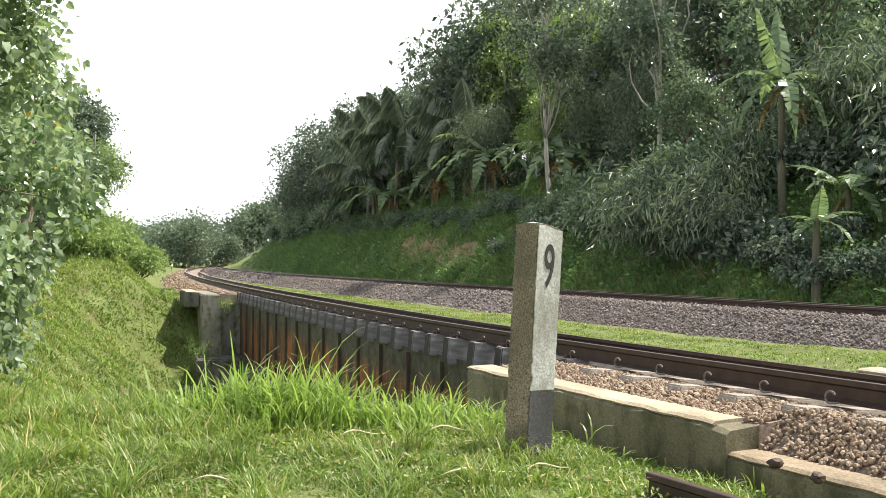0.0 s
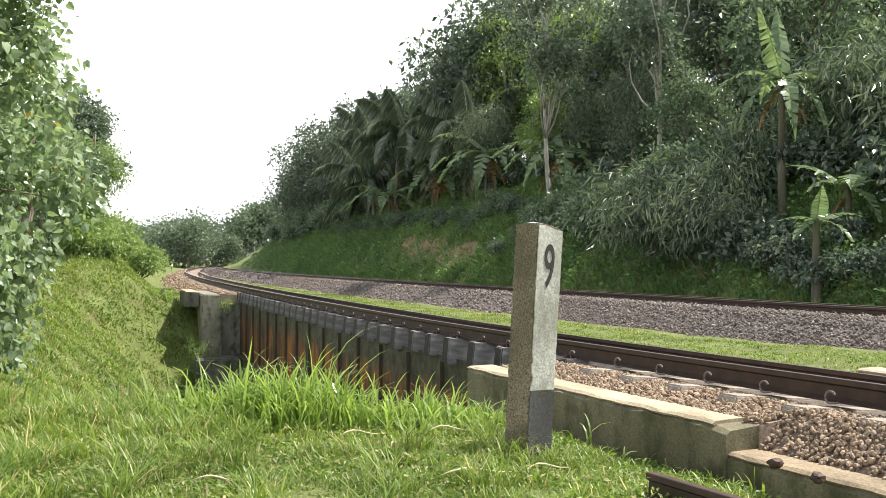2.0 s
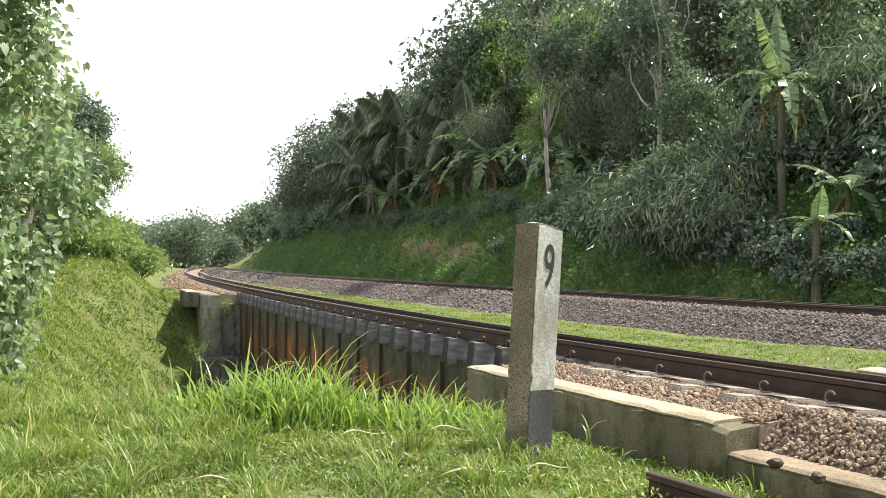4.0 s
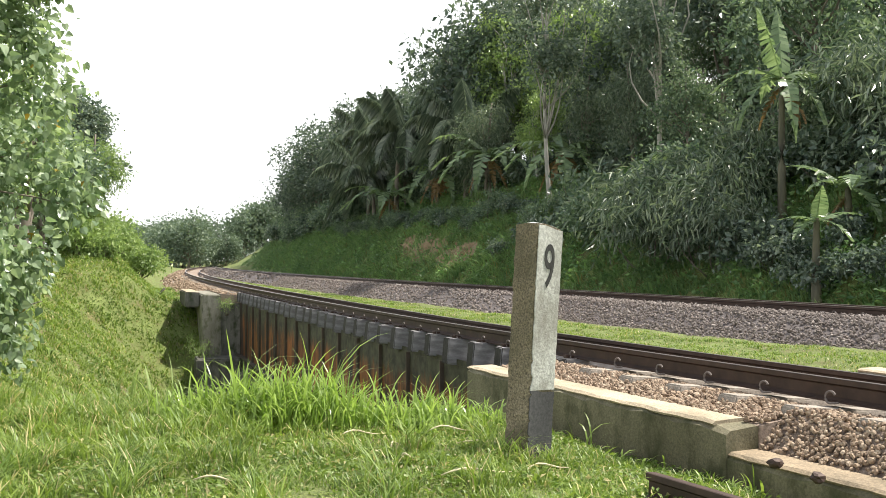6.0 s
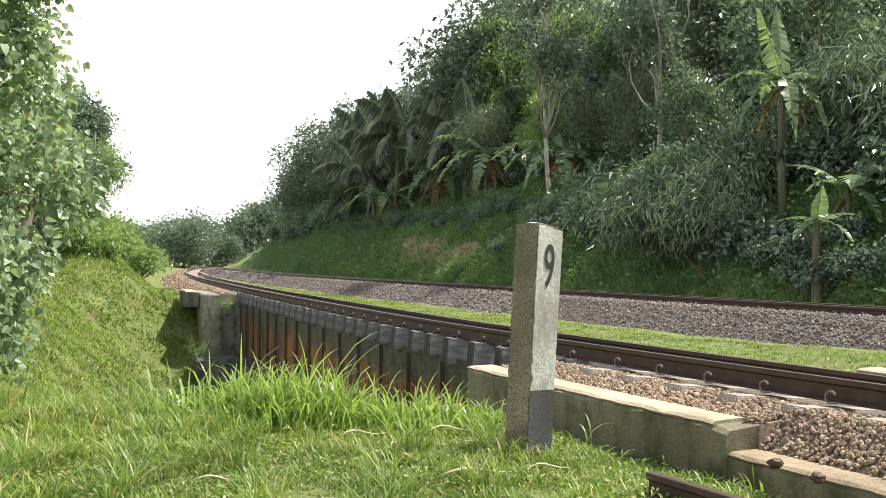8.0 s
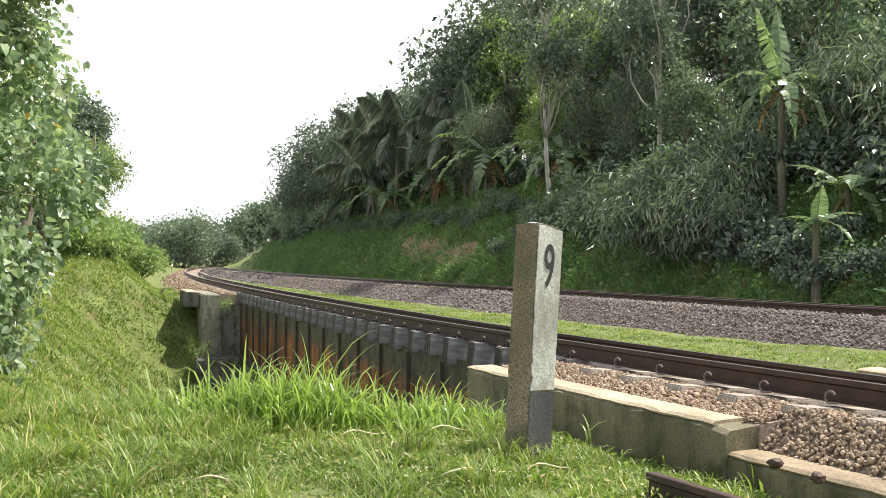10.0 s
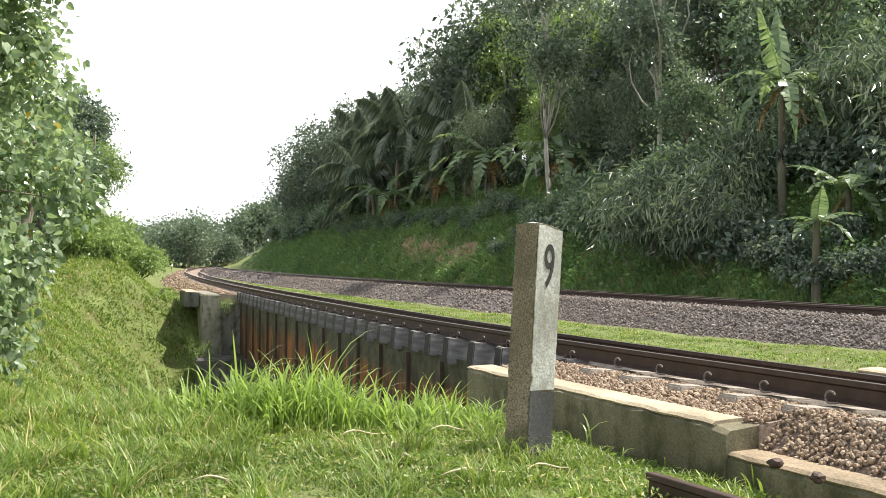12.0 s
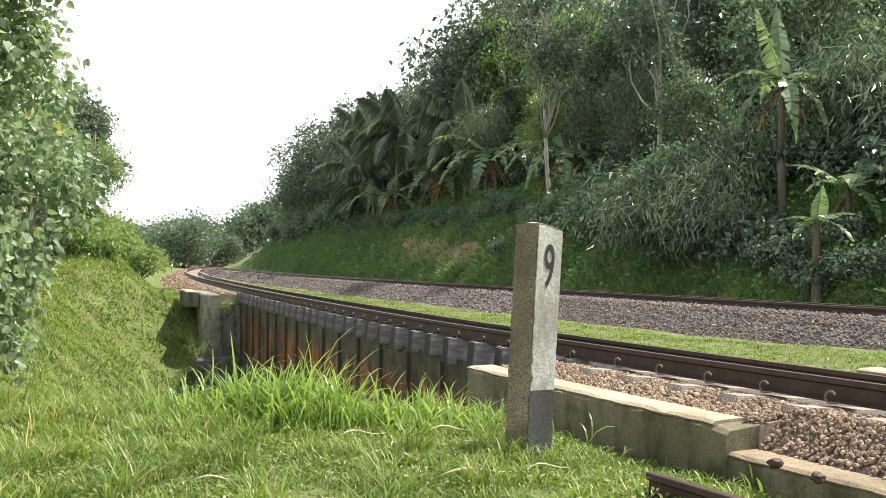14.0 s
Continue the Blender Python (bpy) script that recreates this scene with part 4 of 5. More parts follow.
BUSHES = [make_bush("dense green bush on the cutting side", 41, 1.2, 1.4, M_LEAF_MID, 0.19, 1500, OVAL, 0.3),
          make_bush("bush with drooping narrow grey-green leaves", 42, 1.4, 2.3, M_LEAF_BAMBOO, 0.34, 2600, LANCE, 1.0),
          make_bush("low leafy undergrowth under the trees", 43, 1.1, 0.9, M_LEAF_DARK, 0.22, 1300, OVAL, 0.3)]
for b in BUSHES:
    tagged(b, group="bushes on the hill")


def plant_bushes():
    g = random.Random(78)
    first = [True] * 3
    spots = []
    for q in np.arange(2, 105, 1.1):
        spots.append((q + g.uniform(-0.8, 0.8), 6.6 + g.uniform(-0.9, 1.9) + (0.8 if q > 30 else -0.9), g.choice((0, 2, 2, 0))))
    for q, o2, k in ((14.6, 3.9, 1), (15.9, 4.3, 1), (17.3, 3.9, 1), (15.6, 5.5, 1), (17.0, 5.6, 1), (18.8, 5.2, 1), (13.6, 4.2, 2), (19.5, 6.6, 0), (12.5, 7.6, 1), (10.5, 7.0, 2),
                     (8.5, 6.2, 2), (7.0, 5.5, 2), (10.3, 3.5, 2), (9.2, 3.6, 2), (11.4, 3.7, 2), (12.6, 3.9, 2), (8.0, 3.9, 2), (6.6, 4.0, 2), (5.4, 4.2, 2), (10.8, 4.6, 2), (16.2, 7.0, 1), (14.2, 8.0, 1), (9.5, 8.3, 1), (7.2, 8.0, 1), (5.0, 7.0, 1)):
        spots.append((q, o2, k))
    for q in np.arange(1.5, 14.0, 0.9):
        spots.append((q + g.uniform(-0.3, 0.3), g.uniform(4.0, 6.8), 2))
        spots.append((q + g.uniform(-0.3, 0.3), g.uniform(7.0, 9.0), 1))
    thick = []
    for q in np.arange(3, 42, 2.2):
        thick.append((q + g.uniform(-0.8, 0.8), g.uniform(13.5, 15.5), g.choice((0, 2)), g.uniform(1.7, 2.3)))
    for q in np.arange(24, 64, 1.7):
        thick.append((q + g.uniform(-0.6, 0.6), g.uniform(9.2, 10.4), g.choice((0, 2, 2, 0)), g.uniform(0.9, 1.3)))
    for q, o2, k, sc in thick:
        x, y, h = on(T2, q, o2)
        put(copy_thing(BUSHES[k], Matrix()), float(x), float(y), g.uniform(0, 6.28), sc)
    for q, o2, k in spots:
        x, y, h = on(T2, q, o2)
        x, y = float(x), float(y)
        if 8.5 < q < 14.4 and o2 < 6.8 and k != 2:
            continue
        if 26 < q < 64:
            o2 = min(o2, 7.0) - 0.3
            x, y = (float(v) for v in on(T2, q, o2)[:2])
        if abs(x) > 0.5 * y + 2:
            continue
        t = BUSHES[k]
        if not first[k]:
            t = copy_thing(t, Matrix())
        first[k] = False
        put(t, x, y, g.uniform(0, 6.28), g.uniform(0.8, 1.15) * (0.55 if 26 < q < 64 else 1.25 if y > 45 else 0.55 if q < 13.2 and o2 < 4.8 else 1.0))


plant_bushes()


def banana_leaf(g, length, width, rise, fall, torn):
    """A leaf along +x that rises and arches over; the blade in strips from the midrib, split where torn."""
    n = 22
    t = np.linspace(0, 1, n + 1)
    ax = length * (t - 0.12 * fall * t ** 2)
    az = length * (rise * t - fall * t ** 2)
    fit = length / np.hypot(np.diff(ax), np.diff(az)).sum()
    ax, az = ax * fit, az * fit
    vs, fs = [], []
    for side in (-1, 1):
        for k in range(n):
            a, b = t[k], t[k + 1]
            gap = 0.12 if g.random() < torn else 0.0
            b2 = b - (b - a) * gap
            w = [width * math.sin(math.pi * min(1, (q * 0.93 + 0.07) ** 0.75)) * 0.5 + 0.004 for q in (a, b)]
            dip = g.uniform(0.1, 0.35) + (g.uniform(0.0, 0.9) if g.random() < torn else 0)
            i = len(vs)
            x0, z0 = np.interp(a, t, ax), np.interp(a, t, az)
            x1, z1 = np.interp(b2, t, ax), np.interp(b2, t, az)
            xo = width * 0.22
            vs += [(x0, 0, z0), (x1, 0, z1), (x1 + xo, side * w[1], z1 - w[1] * dip), (x0 + xo, side * w[0], z0 - w[0] * dip)]
            fs += [(i, i + 1, i + 2), (i, i + 2, i + 3)]
    # midrib
    for k in range(n):
        i = len(vs)
        r = 0.018 * (1 - t[k] * 0.8)
        vs += [(ax[k], -r, az[k] + 0.004), (ax[k], r, az[k] + 0.004), (ax[k + 1], r, az[k + 1] + 0.004), (ax[k + 1], -r, az[k + 1] + 0.004)]
        fs += [(i, i + 1, i + 2), (i, i + 2, i + 3)]
    return np.array(vs), np.array(fs)


def make_banana(label, seed, x, y, crown_z, leaves, length, width, torn, old=0):
    """leaves: (turn in degrees, rise, fall)."""
    g = np.random.default_rng(seed)
    t = new("banana_plant")
    base = float(ground_height(np.array([x]), np.array([y]))[0])
    h = max(0.3, crown_z - base)
    bm = bmesh.new()
    tube(bm, limb_points((0, 0, -0.3), (0, 0, h), g, 8, 0.02), np.linspace(0.13, 0.06, 8), 10)
    part("stem", bm, M_BANANA_STEM, t, smooth=True)
    for k, (turn, rise, fall) in enumerate(leaves):
        v, f = banana_leaf(g, length * g.uniform(0.85, 1.1), width * g.uniform(0.85, 1.1), rise, fall, torn)
        lf = obj("leaf", np_mesh("leaf", v, f, M_BANANA), t)
        rest = Matrix.Translation((0, 0, h - 0.05)) @ Matrix.Rotation(radians(turn), 4, "Z")
        lf.matrix_basis = rest
        SWAY.append((lf, rest, g.uniform(0.8, 2.2), (0.3, 1, 0.4), g.uniform(0, 6.28), g.uniform(2.2, 3.4)))
    for k in range(old):
        v, f = banana_leaf(g, length * 0.6, width * 0.5, -0.5, 0.9, 0.7)
        lf = obj("withered_leaf", np_mesh("withered_leaf", v, f, M_BANANA_OLD), t, "brown withered leaf")
        lf.matrix_basis = Matrix.Translation((0, 0, h - 0.25)) @ Matrix.Rotation(g.uniform(0, 6.28), 4, "Z")
    t.matrix_basis = pose(x, y, base)
    return tagged(t, label, "banana plant", "banana plants on the hill")


make_banana("tall banana plant with arching torn leaves", 51, 8.7, 24.6, 5.5,
            [(205, 2.6, 0.35), (80, 3.2, 0.3), (180, 0.65, 0.85), (200, 0.35, 1.25), (265, 0.1, 1.35), (345, 0.5, 1.0), (310, 0.2, 1.2), (20, 0.7, 0.9), (90, 0.7, 0.9)], 2.1, 0.5, 0.35, 3)
make_banana("young banana plant with broad bright leaves", 52, 7.98, 20.5, 1.7,
            [(265, 2.2, 0.3), (185, 0.45, 0.45), (5, 0.6, 0.5), (215, 0.2, 0.7), (320, 0.2, 0.8), (60, 0.8, 0.4)], 0.95, 0.36, 0.05)
make_banana("banana plant with broad dull leaves in shade", 53, 9.2, 21.8, 2.5,
            [(150, 1.0, 0.6), (200, 0.7, 0.8), (250, 0.9, 1.0), (300, 0.2, 1.1), (350, 0.7, 0.8), (30, 1.2, 0.6)], 1.35, 0.46, 0.1, 2)
make_banana("banana plant with hanging torn leaves", 54, 5.1, 40.6, 5.6,
            [(178, 0.55, 0.7), (195, 0.5, 0.85), (225, 0.35, 1.0), (265, 0.2, 1.3), (305, 0.3, 1.1), (340, 0.5, 0.8), (5, 0.6, 0.7), (90, 0.9, 0.9)], 3.3, 0.72, 0.45, 4)
make_banana("banana plant with hanging torn leaves", 55, 2.3, 47.4, 6.1,
            [(175, 0.5, 0.75), (205, 0.45, 0.95), (250, 0.3, 1.2), (285, 0.6, 1.0), (310, 0.5, 0.9), (345, 0.4, 1.0), (20, 0.8, 0.7), (150, 1.0, 0.8)], 3.5, 0.75, 0.5, 3)
make_banana("banana plant with brown withered lower leaves", 56, -0.25, 54.5, 5.9,
            [(150, 1.2, 0.7), (195, 0.6, 0.8), (230, 0.4, 1.0), (290, 0.3, 1.1), (335, 0.7, 0.8), (30, 1.4, 0.7)], 3.3, 0.75, 0.4, 7)
make_banana("pale banana plant at the edge of the wood", 57, -3.3, 59.5, 4.9,
            [(165, 0.7, 0.6), (190, 0.4, 0.7), (215, 0.6, 0.9), (260, 0.5, 1.0), (310, 0.4, 0.9), (350, 0.7, 0.6), (80, 1.2, 0.7)], 3.3, 0.75, 0.3, 2)
make_banana("banana plant half hidden among dark trees", 58, 7.2, 29.0, 3.9,
            [(160, 0.8, 1.0), (220, 0.4, 1.2), (280, 0.3, 1.3), (340, 0.7, 1.0)], 1.6, 0.5, 0.3, 2)


def palm_frond(g, length, rise, fall):
    n = 34
    t = np.linspace(0, 1, n)
    rx = length * (t - 0.2 * fall * t ** 2)
    rz = length * (rise * t - fall * t ** 2)
    fit = length / np.hypot(np.diff(rx), np.diff(rz)).sum()
    rx, rz = rx * fit, rz * fit
    vs, fs = [], []
    for k in range(n - 1):
        i = len(vs)
        r = 0.03 * (1 - 0.85 * t[k])
        vs += [(rx[k], -r, rz[k]), (rx[k], r, rz[k]), (rx[k + 1], r, rz[k + 1]), (rx[k + 1], -r, rz[k + 1])]
        fs += [(i, i + 1, i + 2), (i, i + 2, i + 3)]
    for k in range(4, n):
        ll = length * 0.27 * math.sin(math.pi * (0.12 + 0.83 * t[k])) + 0.08
        for side in (-1, 1):
            for extra in (0, 0.5):
                i = len(vs)
                x, z = rx[k] + extra * length / n, rz[k]
                hang = g.uniform(0.45, 1.05)
                fx, fy, fz = ll * 0.42, side * ll * 0.5, -ll * hang
                wv = 0.013
                vs += [(x, 0, z), (x + fx * 0.5 - wv, fy * 0.55, z + fz * 0.22), (x + fx, fy, z + fz), (x + fx * 0.5 + wv, fy * 0.55, z + fz * 0.22)]
                fs += [(i, i + 1, i + 2), (i, i + 2, i + 3)]
    return np.array(vs), np.array(fs)


def make_palm(label, seed, x, y, crown_z, fronds, length):
    g = np.random.default_rng(seed)
    t = new("coconut_palm")
    base = float(ground_height(np.array([x]), np.array([y]))[0])
    h = crown_z - base
    bm = bmesh.new()
    tube(bm, limb_points((g.normal() * 0.3, 0.2, -0.3), (0, 0, h), g, 10, 0.05), np.linspace(0.17, 0.1, 10), 9)
    part("trunk", bm, M_BARK, t, smooth=True)
    for k in range(fronds):
        up = (k % 3)
        v, f = palm_frond(g, length * g.uniform(0.85, 1.1), (1.5, 0.8, 0.3)[up] + g.uniform(-0.3, 0.3), (0.75, 0.95, 1.0)[up])
        fr = obj("frond", np_mesh("frond", v, f, M_PALM), t)
        rest = Matrix.Translation((0, 0, h)) @ Matrix.Rotation(k * 2.4 + g.uniform(-0.2, 0.2), 4, "Z")
        fr.matrix_basis = rest
        SWAY.append((fr, rest, g.uniform(1.2, 3.0), (0.4, 1, 0.5), g.uniform(0, 6.28), g.uniform(2.4, 3.8)))
    t.matrix_basis = pose(x, y, base)
    return tagged(t, label, "palm tree", "coconut palms on the hill")


make_palm("coconut palm with a wide head of grey-green fronds", 61, 1.45, 52.3, 7.5, 24, 4.5)
make_palm("coconut palm with drooping fronds before the trees", 62, -2.55, 60.3, 8.8, 24, 4.4)
make_palm("low coconut palm with long arching fronds", 63, -5.0, 65.0, 6.2, 20, 4.6)
make_palm("dark coconut palm among the forest trees", 64, 8.2, 45.0, 7.7, 16, 3.3)
make_palm("coconut palm half hidden by leafy trees", 65, -5.3, 71.0, 9.4, 17, 4.2)


# ---- the bank opposite: near tree, further trees, bushes ----
def make_near_tree():
    """Heart-leaved tree beside the camera, hung with leaves to the ground; its boughs sway."""
    g = np.random.default_rng(71)
    t = new("heart_leaved_tree")
    bx, by = -5.72, 9.6
    base = float(ground_height(np.array([bx]), np.array([by]))[0])
    bm = bmesh.new()
    spine = limb_points((0, 0, -0.3), (0.2, 0.3, 5.5), g, 9, 0.06)
    tube(bm, spine, np.linspace(0.13, 0.04, 9), 9)
    part("trunk", bm, M_BARK, t, smooth=True)
    k = 0
    for z in np.linspace(0.35, 5.4, 11):
        for turn in (-100, -40, 20, 80):
            a = radians(turn + g.uniform(-25, 25))
            reach = (1.55 + 0.25 * math.sin(z * 2.1)) * g.uniform(0.8, 1.08)
            reach *= 0.72 + 0.28 * min(1.0, z / 1.6)
            reach *= 1.0 + 0.2 * math.exp(-((z - 1.6) / 0.7) ** 2)
            if z > 3.0:
                reach *= 0.9
            tip = np.array([math.cos(a) * reach, math.sin(a) * reach, g.uniform(-0.25, 0.25)])
            root = spine[int(np.clip(z / 5.5 * 8, 0, 7))]
            c = np.stack([tip * q for q in (0.45, 0.7, 0.88, 1.0)]) + g.normal(size=(4, 3)) * 0.13
            v, f = blob_leaves(g, c, [0.25, 0.34, 0.36, 0.3], 560, 0.092, HEART, 0.9, 0.5, hollow=0.2, flat=1.0)
            bm = bmesh.new()
            tube(bm, limb_points((0, 0, 0), tip, g, 6, 0.15), np.linspace(0.022, 0.005, 6), 5)
            bough = part("bough", bm, M_BARK, t, "thin swaying bough", smooth=True)
            tagged(obj("foliage", np_mesh("foliage", v, f, M_LEAF_HEART), bough, "pale green heart-shaped leaves"), kind="stuff")
            rest = Matrix.Translation((root[0], root[1], z))
            bough.matrix_basis = rest
            SWAY.append((bough, rest, g.uniform(0.8, 2.0), (math.sin(a), -math.cos(a), 0.7), 0.5 * z + g.uniform(-0.8, 0.8), g.uniform(1.6, 2.4)))
            k += 1
    t.matrix_basis = pose(bx, by, base)
    tagged(t, "tree hung with pale green heart-shaped leaves", "tree")


make_near_tree()

LEFT = [("slender tree with light drooping leaves", 81, 6.0, 1.4, -0.2, M_LEAF_LIGHT, 0.24, 9000, LANCE, -12.2, 33.0, 0.8),
        ("tall pale feathery tree behind the heart-leaved one", 82, 7.0, 1.5, 1.5, M_LEAF_LIGHT, 0.10, 8000, OVAL, -7.4, 16.0, 0.85),
        ("dark round-crowned tree on the far bank", 83, 8.0, 2.1, 0.6, M_LEAF_DARK, 0.24, 12000, OVAL, -16.3, 43.0, 1.0),
        ("dark leafy tree at the back of the meadow", 84, 6.4, 2.4, 0.2, M_LEAF_MID, 0.2, 9000, OVAL, -14.9, 36.5, 0.85),
        ("green tree hung with creepers", 85, 6.0, 2.2, 0.2, M_LEAF_MID, 0.18, 9000, OVAL, -12.2, 29.0, 0.85)]
for label, seed, h, r, low, leaf, size, n, tmpl, x, y, sc in LEFT:
    t = make_tree("bank_tree", label, seed, h, r, low, leaf, size, n, tmpl, M_BARK, 18, 0.6)
    put(t, x, y, seed, sc)

for k, (x, y, sc) in enumerate(((-14.2, 39.5, 1.0), (-13.5, 39.5, 0.85), (-13.2, 41.5, 0.9), (-15.0, 39.0, 1.1), (-13.9, 43.0, 1.1), (-14.8, 42.5, 1.2), (-13.9, 38.0, 0.6), (-11.7, 31.4, 0.95), (-12.6, 31.8, 0.9), (-10.9, 31.0, 0.6))):
    t = make_bush("bright green leafy bush on the meadow's crest", 90 + k, 1.1, 1.25, M_LEAF_LIGHT, 0.17, 1800, OVAL, 0.6)
    tagged(t, group="bushes on the crest")
    put(t, x, y, k, sc)

far = make_tree("distant_tree", "grey-green tree far beyond the curve, haze in its leaf colour", 95, 9.0, 4.0, 0.3, M_LEAF_FAR, 0.6, 2400, OVAL, M_BARK, 18, 0.4)
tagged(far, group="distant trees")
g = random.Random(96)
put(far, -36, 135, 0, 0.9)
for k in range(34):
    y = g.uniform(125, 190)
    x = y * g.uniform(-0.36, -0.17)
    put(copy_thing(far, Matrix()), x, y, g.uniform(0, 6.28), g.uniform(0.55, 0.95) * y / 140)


# ---- tall grass on the gully's edge ----
def tall_blades(g, n, spread_, height):
    """Long arching blades from one root, six segments each."""
    vs, fs = [], []
    for _ in range(n):
        a = g.uniform(0, 6.283)
        r = spread_ * math.sqrt(g.random())
        ba = g.uniform(0, 6.283)
        bx, by = r * math.cos(ba), r * math.sin(ba)
        h = height * g.uniform(0.45, 1.1)
        bend = g.uniform(0.1, 1.0) * h
        w = g.uniform(0.004, 0.0095)
        tipdrop = g.uniform(0.0, 0.75) * bend
        i = len(vs)
        ca, sa = math.cos(a), math.sin(a)
        for k, t in enumerate((0, 0.25, 0.5, 0.7, 0.87)):
            o = bend * t ** 2.2
            z = h * (t - 0.1 * t * t) - tipdrop * t ** 4
            ww = w * (0.7, 1, 1, 0.8, 0.45)[k]
            vs += [(bx + ca * o - sa * ww, by + sa * o + ca * ww, z), (bx + ca * o + sa * ww, by + sa * o - ca * ww, z)]
        o = bend
        vs.append((bx + ca * o, by + sa * o, h * 0.9 - tipdrop))
        for k in range(4):
            fs += [(i + 2 * k, i + 2 * k + 1, i + 2 * k + 3), (i + 2 * k, i + 2 * k + 3, i + 2 * k + 2)]
        fs.append((i + 8, i + 9, i + 10))
    return np.array(vs), np.array(fs)


def make_tall_grass():
    g = np.random.default_rng(101)
    spots = [(-1.62, 7.1, 0.5), (-1.5, 6.9, 0.5), (-1.36, 7.15, 0.6), (-1.28, 6.88, 0.55), (-1.15, 7.1, 0.62), (-1.05, 6.9, 0.56), (-0.95, 7.15, 0.6),
             (-0.82, 6.95, 0.55), (-0.7, 7.15, 0.5), (-0.5, 7.1, 0.34), (-0.33, 7.2, 0.36), (-0.15, 7.25, 0.38), (0.02, 7.3, 0.34), (0.2, 7.35, 0.3), (-1.85, 7.15, 0.4), (-0.2, 7.0, 0.24), (0.12, 7.1, 0.24)]
    for x, y, h in spots:
        c = new("tall_grass_clump")
        for k in range(3):
            v, f = tall_blades(g, 30, 0.19, h * 0.94)
            b = tagged(obj("tuft", np_mesh("tuft", v, f, M_GRASS_TALL), c), kind="stuff")
            rest = Matrix.Translation((g.uniform(-0.1, 0.1), g.uniform(-0.1, 0.1), 0))
            b.matrix_basis = rest
            SWAY.append((b, rest, g.uniform(4, 8), (0.3, 1, 0.15), x * 1.2 + g.uniform(-0.7, 0.7), g.uniform(1.5, 2.3)))
        for k in range(5):
            v, f = tall_blades(g, 1, 0.02, h * 1.5)
            b = obj("blade", np_mesh("blade", v, f, M_GRASS_TALL), c, "long arching grass blade")
            rest = Matrix.Translation((g.uniform(-0.2, 0.2), g.uniform(-0.15, 0.15), 0))
            b.matrix_basis = rest
            SWAY.append((b, rest, g.uniform(8, 14), (0.3, 1, 0.15), x * 1.2 + g.uniform(-0.7, 0.7), g.uniform(1.5, 2.3)))
        c.matrix_basis = pose(x, y - 0.15, float(ground_height(np.array([x]), np.array([y - 0.15]))[0]) - 0.02)
        tagged(c, "clump of tall bright green grass in the wind", "grass clump", "tall grass on the gully's edge")


make_tall_grass()


def make_stalks():
    """Loose clumps of thin seeding stalks that nod over the shorter grass."""
    g = np.random.default_rng(103)
    for x, y, h in ((-2.35, 7.3, 0.5), (-2.0, 7.0, 0.55), (-1.8, 6.6, 0.4), (-2.5, 6.2, 0.42), (-2.15, 5.7, 0.32), (-2.9, 7.0, 0.5), (-1.55, 6.9, 0.5), (-2.6, 8.2, 0.5), (-1.3, 6.3, 0.25), (0.1, 6.9, 0.3), (0.95, 6.9, 0.3), (1.3, 6.3, 0.22), (1.7, 5.75, 0.2)):
        c = new("seeding_grass")
        for k in range(7):
            v, f = tall_blades(g, 2, 0.16, h * g.uniform(0.7, 1.2))
            b = obj("stalk", np_mesh("stalk", v, f, M_GRASS), c)
            rest = Matrix.Translation((g.uniform(-0.15, 0.15), g.uniform(-0.15, 0.15), 0))
            b.matrix_basis = rest
            SWAY.append((b, rest, g.uniform(5, 9), (0.3, 1, 0.15), x * 1.2 + g.uniform(-0.7, 0.7), g.uniform(1.5, 2.4)))
        c.matrix_basis = pose(x, y, float(ground_height(np.array([x]), np.array([y]))[0]) - 0.02)
        tagged(c, "loose clump of thin pale green seeding grass", "grass clump", "seeding grass in the meadow")


make_stalks()


# ---- low leafy cover ----
def cover_leaves(name, label, mat, seed, count, xr, yr, size, template, keep, lift, crowd=1.0, track=None, bald=-0.25):
    g = np.random.default_rng(seed)
    x, y = g.uniform(*xr, count), yr[0] + (yr[1] - yr[0]) * g.random(count) ** crowd
    if track is not None:
        x, y, _ = on(track, y, x)
    ok = keep(x, y) & (wave_noise(x, y, 1.3, seed) + 0.5 * wave_noise(x, y, 0.4, seed + 2) > bald)
    x, y = x[ok], y[ok]
    z = ground_height(x, y) + lift * g.random(len(x))
    tips = g.normal(size=(len(x), 3)) * np.array([1, 1, 0.4])
    v, f = leaf_arrays(g, np.stack([x, y, z], -1), tips, size * g.uniform(0.5, 1.3, len(x)), template, 1.2)
    tagged(obj(name, np_mesh(name, v, f, mat)), label, "ground cover", kind="stuff")


cover_leaves("clover", "small round-leaved weeds in the short grass", M_GRASS, 111, 60000, (-4, 3.5), (4, 9.5), 0.035, OVAL, left_of_walls, 0.06)
cover_leaves("creepers", "leafy creepers and weeds covering the cutting side", M_CREEPER, 112, 75000, (2.9, 9.5), (6, 90), 0.17, OVAL, on_slope, 0.5, 1.3, T2, 0.1)
cover_leaves("weeds", "broad-leaved weeds in the meadow", M_WEED, 113, 90000, (-16, 0), (8.5, 38), 0.065, OVAL, left_of_walls, 0.14, 1.4, None, 0.3)


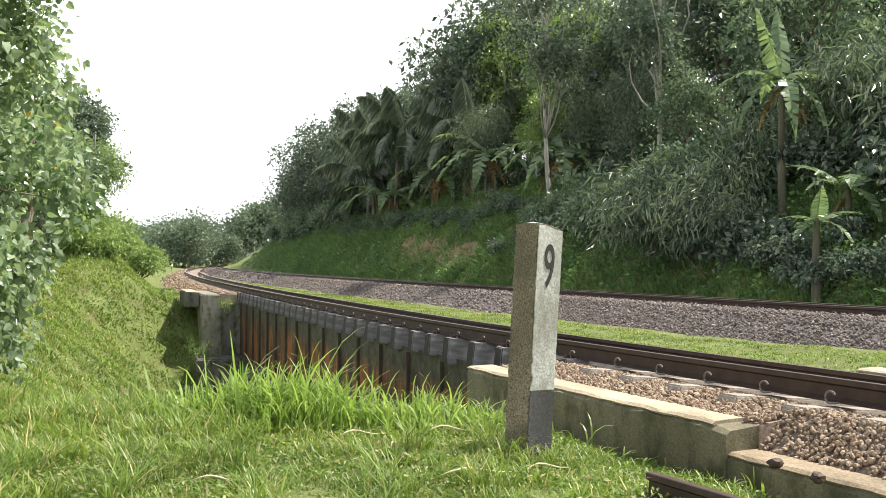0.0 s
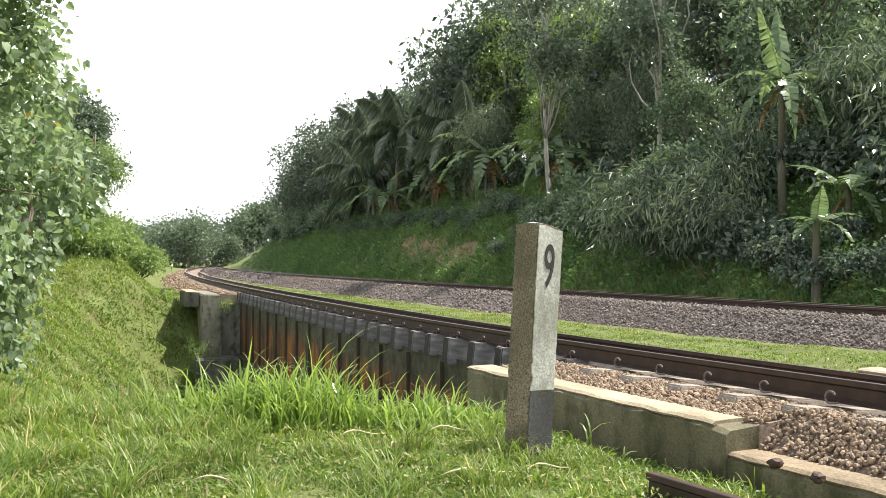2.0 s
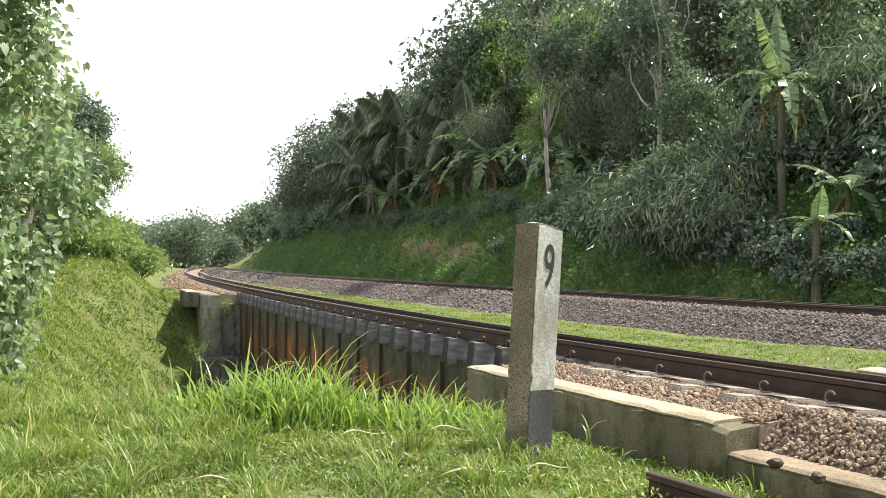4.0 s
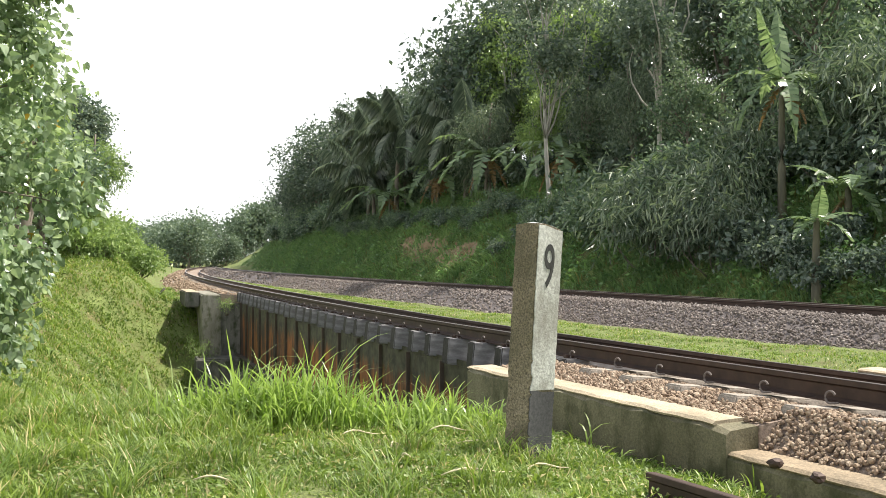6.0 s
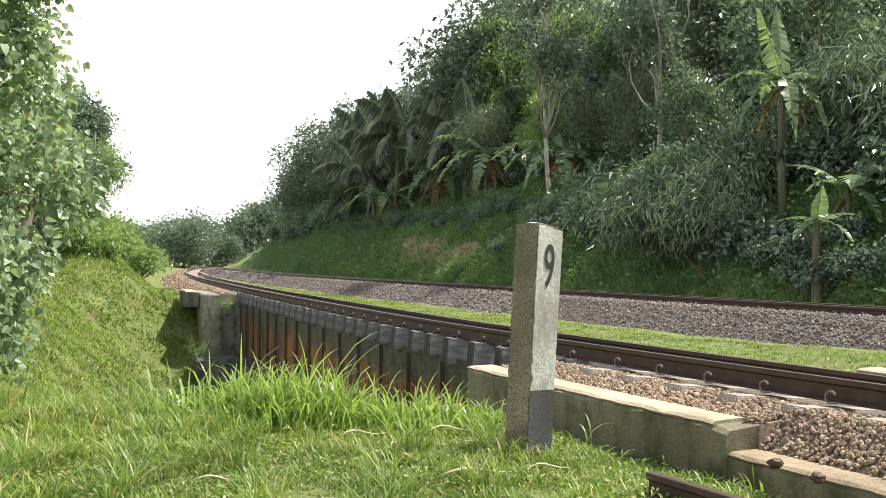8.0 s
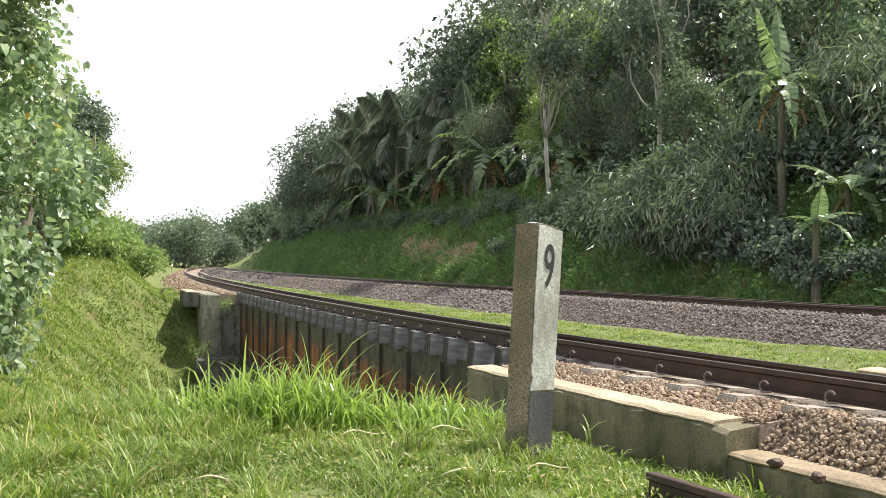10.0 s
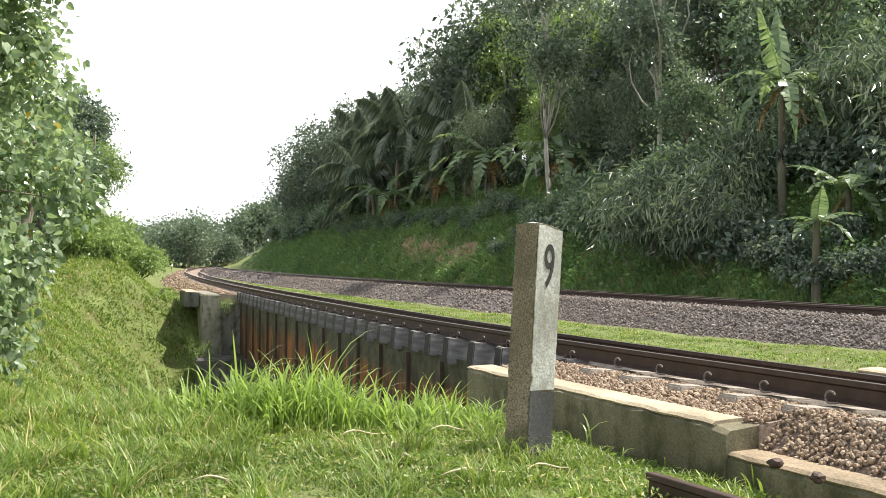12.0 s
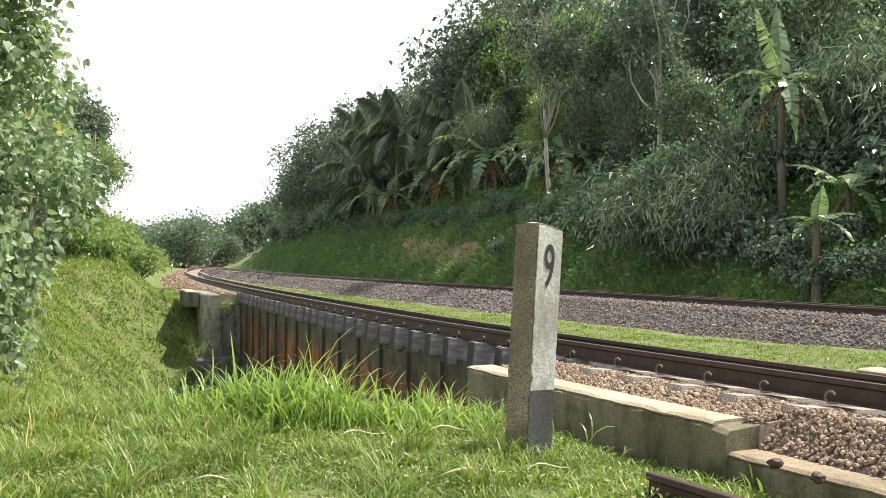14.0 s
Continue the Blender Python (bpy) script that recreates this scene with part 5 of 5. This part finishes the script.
def make_straw(x, y, turn, length, bend):
    bm = bmesh.new()
    tube(bm, [(length * (t - 0.5), bend * math.sin(3.1 * t), 0.02 * math.sin(5 * t)) for t in np.linspace(0, 1, 7)], [0.004, 0.005, 0.006, 0.006, 0.005, 0.004, 0.002], 5)
    ob = part("dry_stalk", bm, M_STRAW, None, smooth=True)
    ob.matrix_basis = pose(x, y, float(ground_height(np.array([x]), np.array([y]))[0]) + 0.055, 0, 0, turn)
    tagged(ob, "dry pale stalk lying on the grass", "dry stalk", "dry stalks in the grass")


for x, y, turn, length, bend in ((0.18, 5.1, 25, 0.42, 0.02), (-1.15, 4.95, 5, 0.26, 0.0), (-0.28, 5.9, 70, 0.2, 0.02), (-0.2, 5.5, 110, 0.16, 0.03), (-0.55, 6.4, 35, 0.3, 0.02),
                                (-1.75, 5.3, 160, 0.3, 0.03), (0.05, 6.6, 20, 0.3, 0.04), (-2.0, 6.4, 15, 0.35, 0.06), (0.3, 6.1, -15, 0.45, 0.05), (0.6, 5.5, 30, 0.3, 0.03)):
    make_straw(x, y, turn, length, bend)

# ferns rooted in the far abutment
for k, (q, o, z, sc) in enumerate(((24.9, -1.3, -2.0, 0.45), (25.3, -0.55, -0.75, 0.4), (29.3, -2.2, -0.7, 0.5))):
    f = make_bush("small fern growing on the stained concrete", 120 + k, 0.9, 1.1, M_LEAF_LIGHT, 0.2, 500, LANCE, 0.5, "fern")
    tagged(f, group="ferns on the abutment", category="fern")
    x, y, h = on(T1, q, o)
    f.matrix_basis = Matrix.Translation((float(x), float(y), z)) @ Matrix.Scale(sc, 4)


# ---- what moves: the wind in blades, boughs and fronds ----
def motions():
    for ob, rest, amp, axis, phase, period in SWAY:
        rows = []
        ax = Vector(axis).normalized()
        for k in range(41):
            t = 14.0 * k / 40
            gust = 0.65 + 0.35 * math.sin(0.55 * t + phase * 0.3)
            a = amp * gust * (math.sin(6.283 * t / period + phase) + 0.35 * math.sin(6.283 * t / (period * 0.43) + 2 * phase))
            rows.append((t, rest @ Matrix.Rotation(radians(a), 4, ax)))
        walk(ob, rows)


motions()
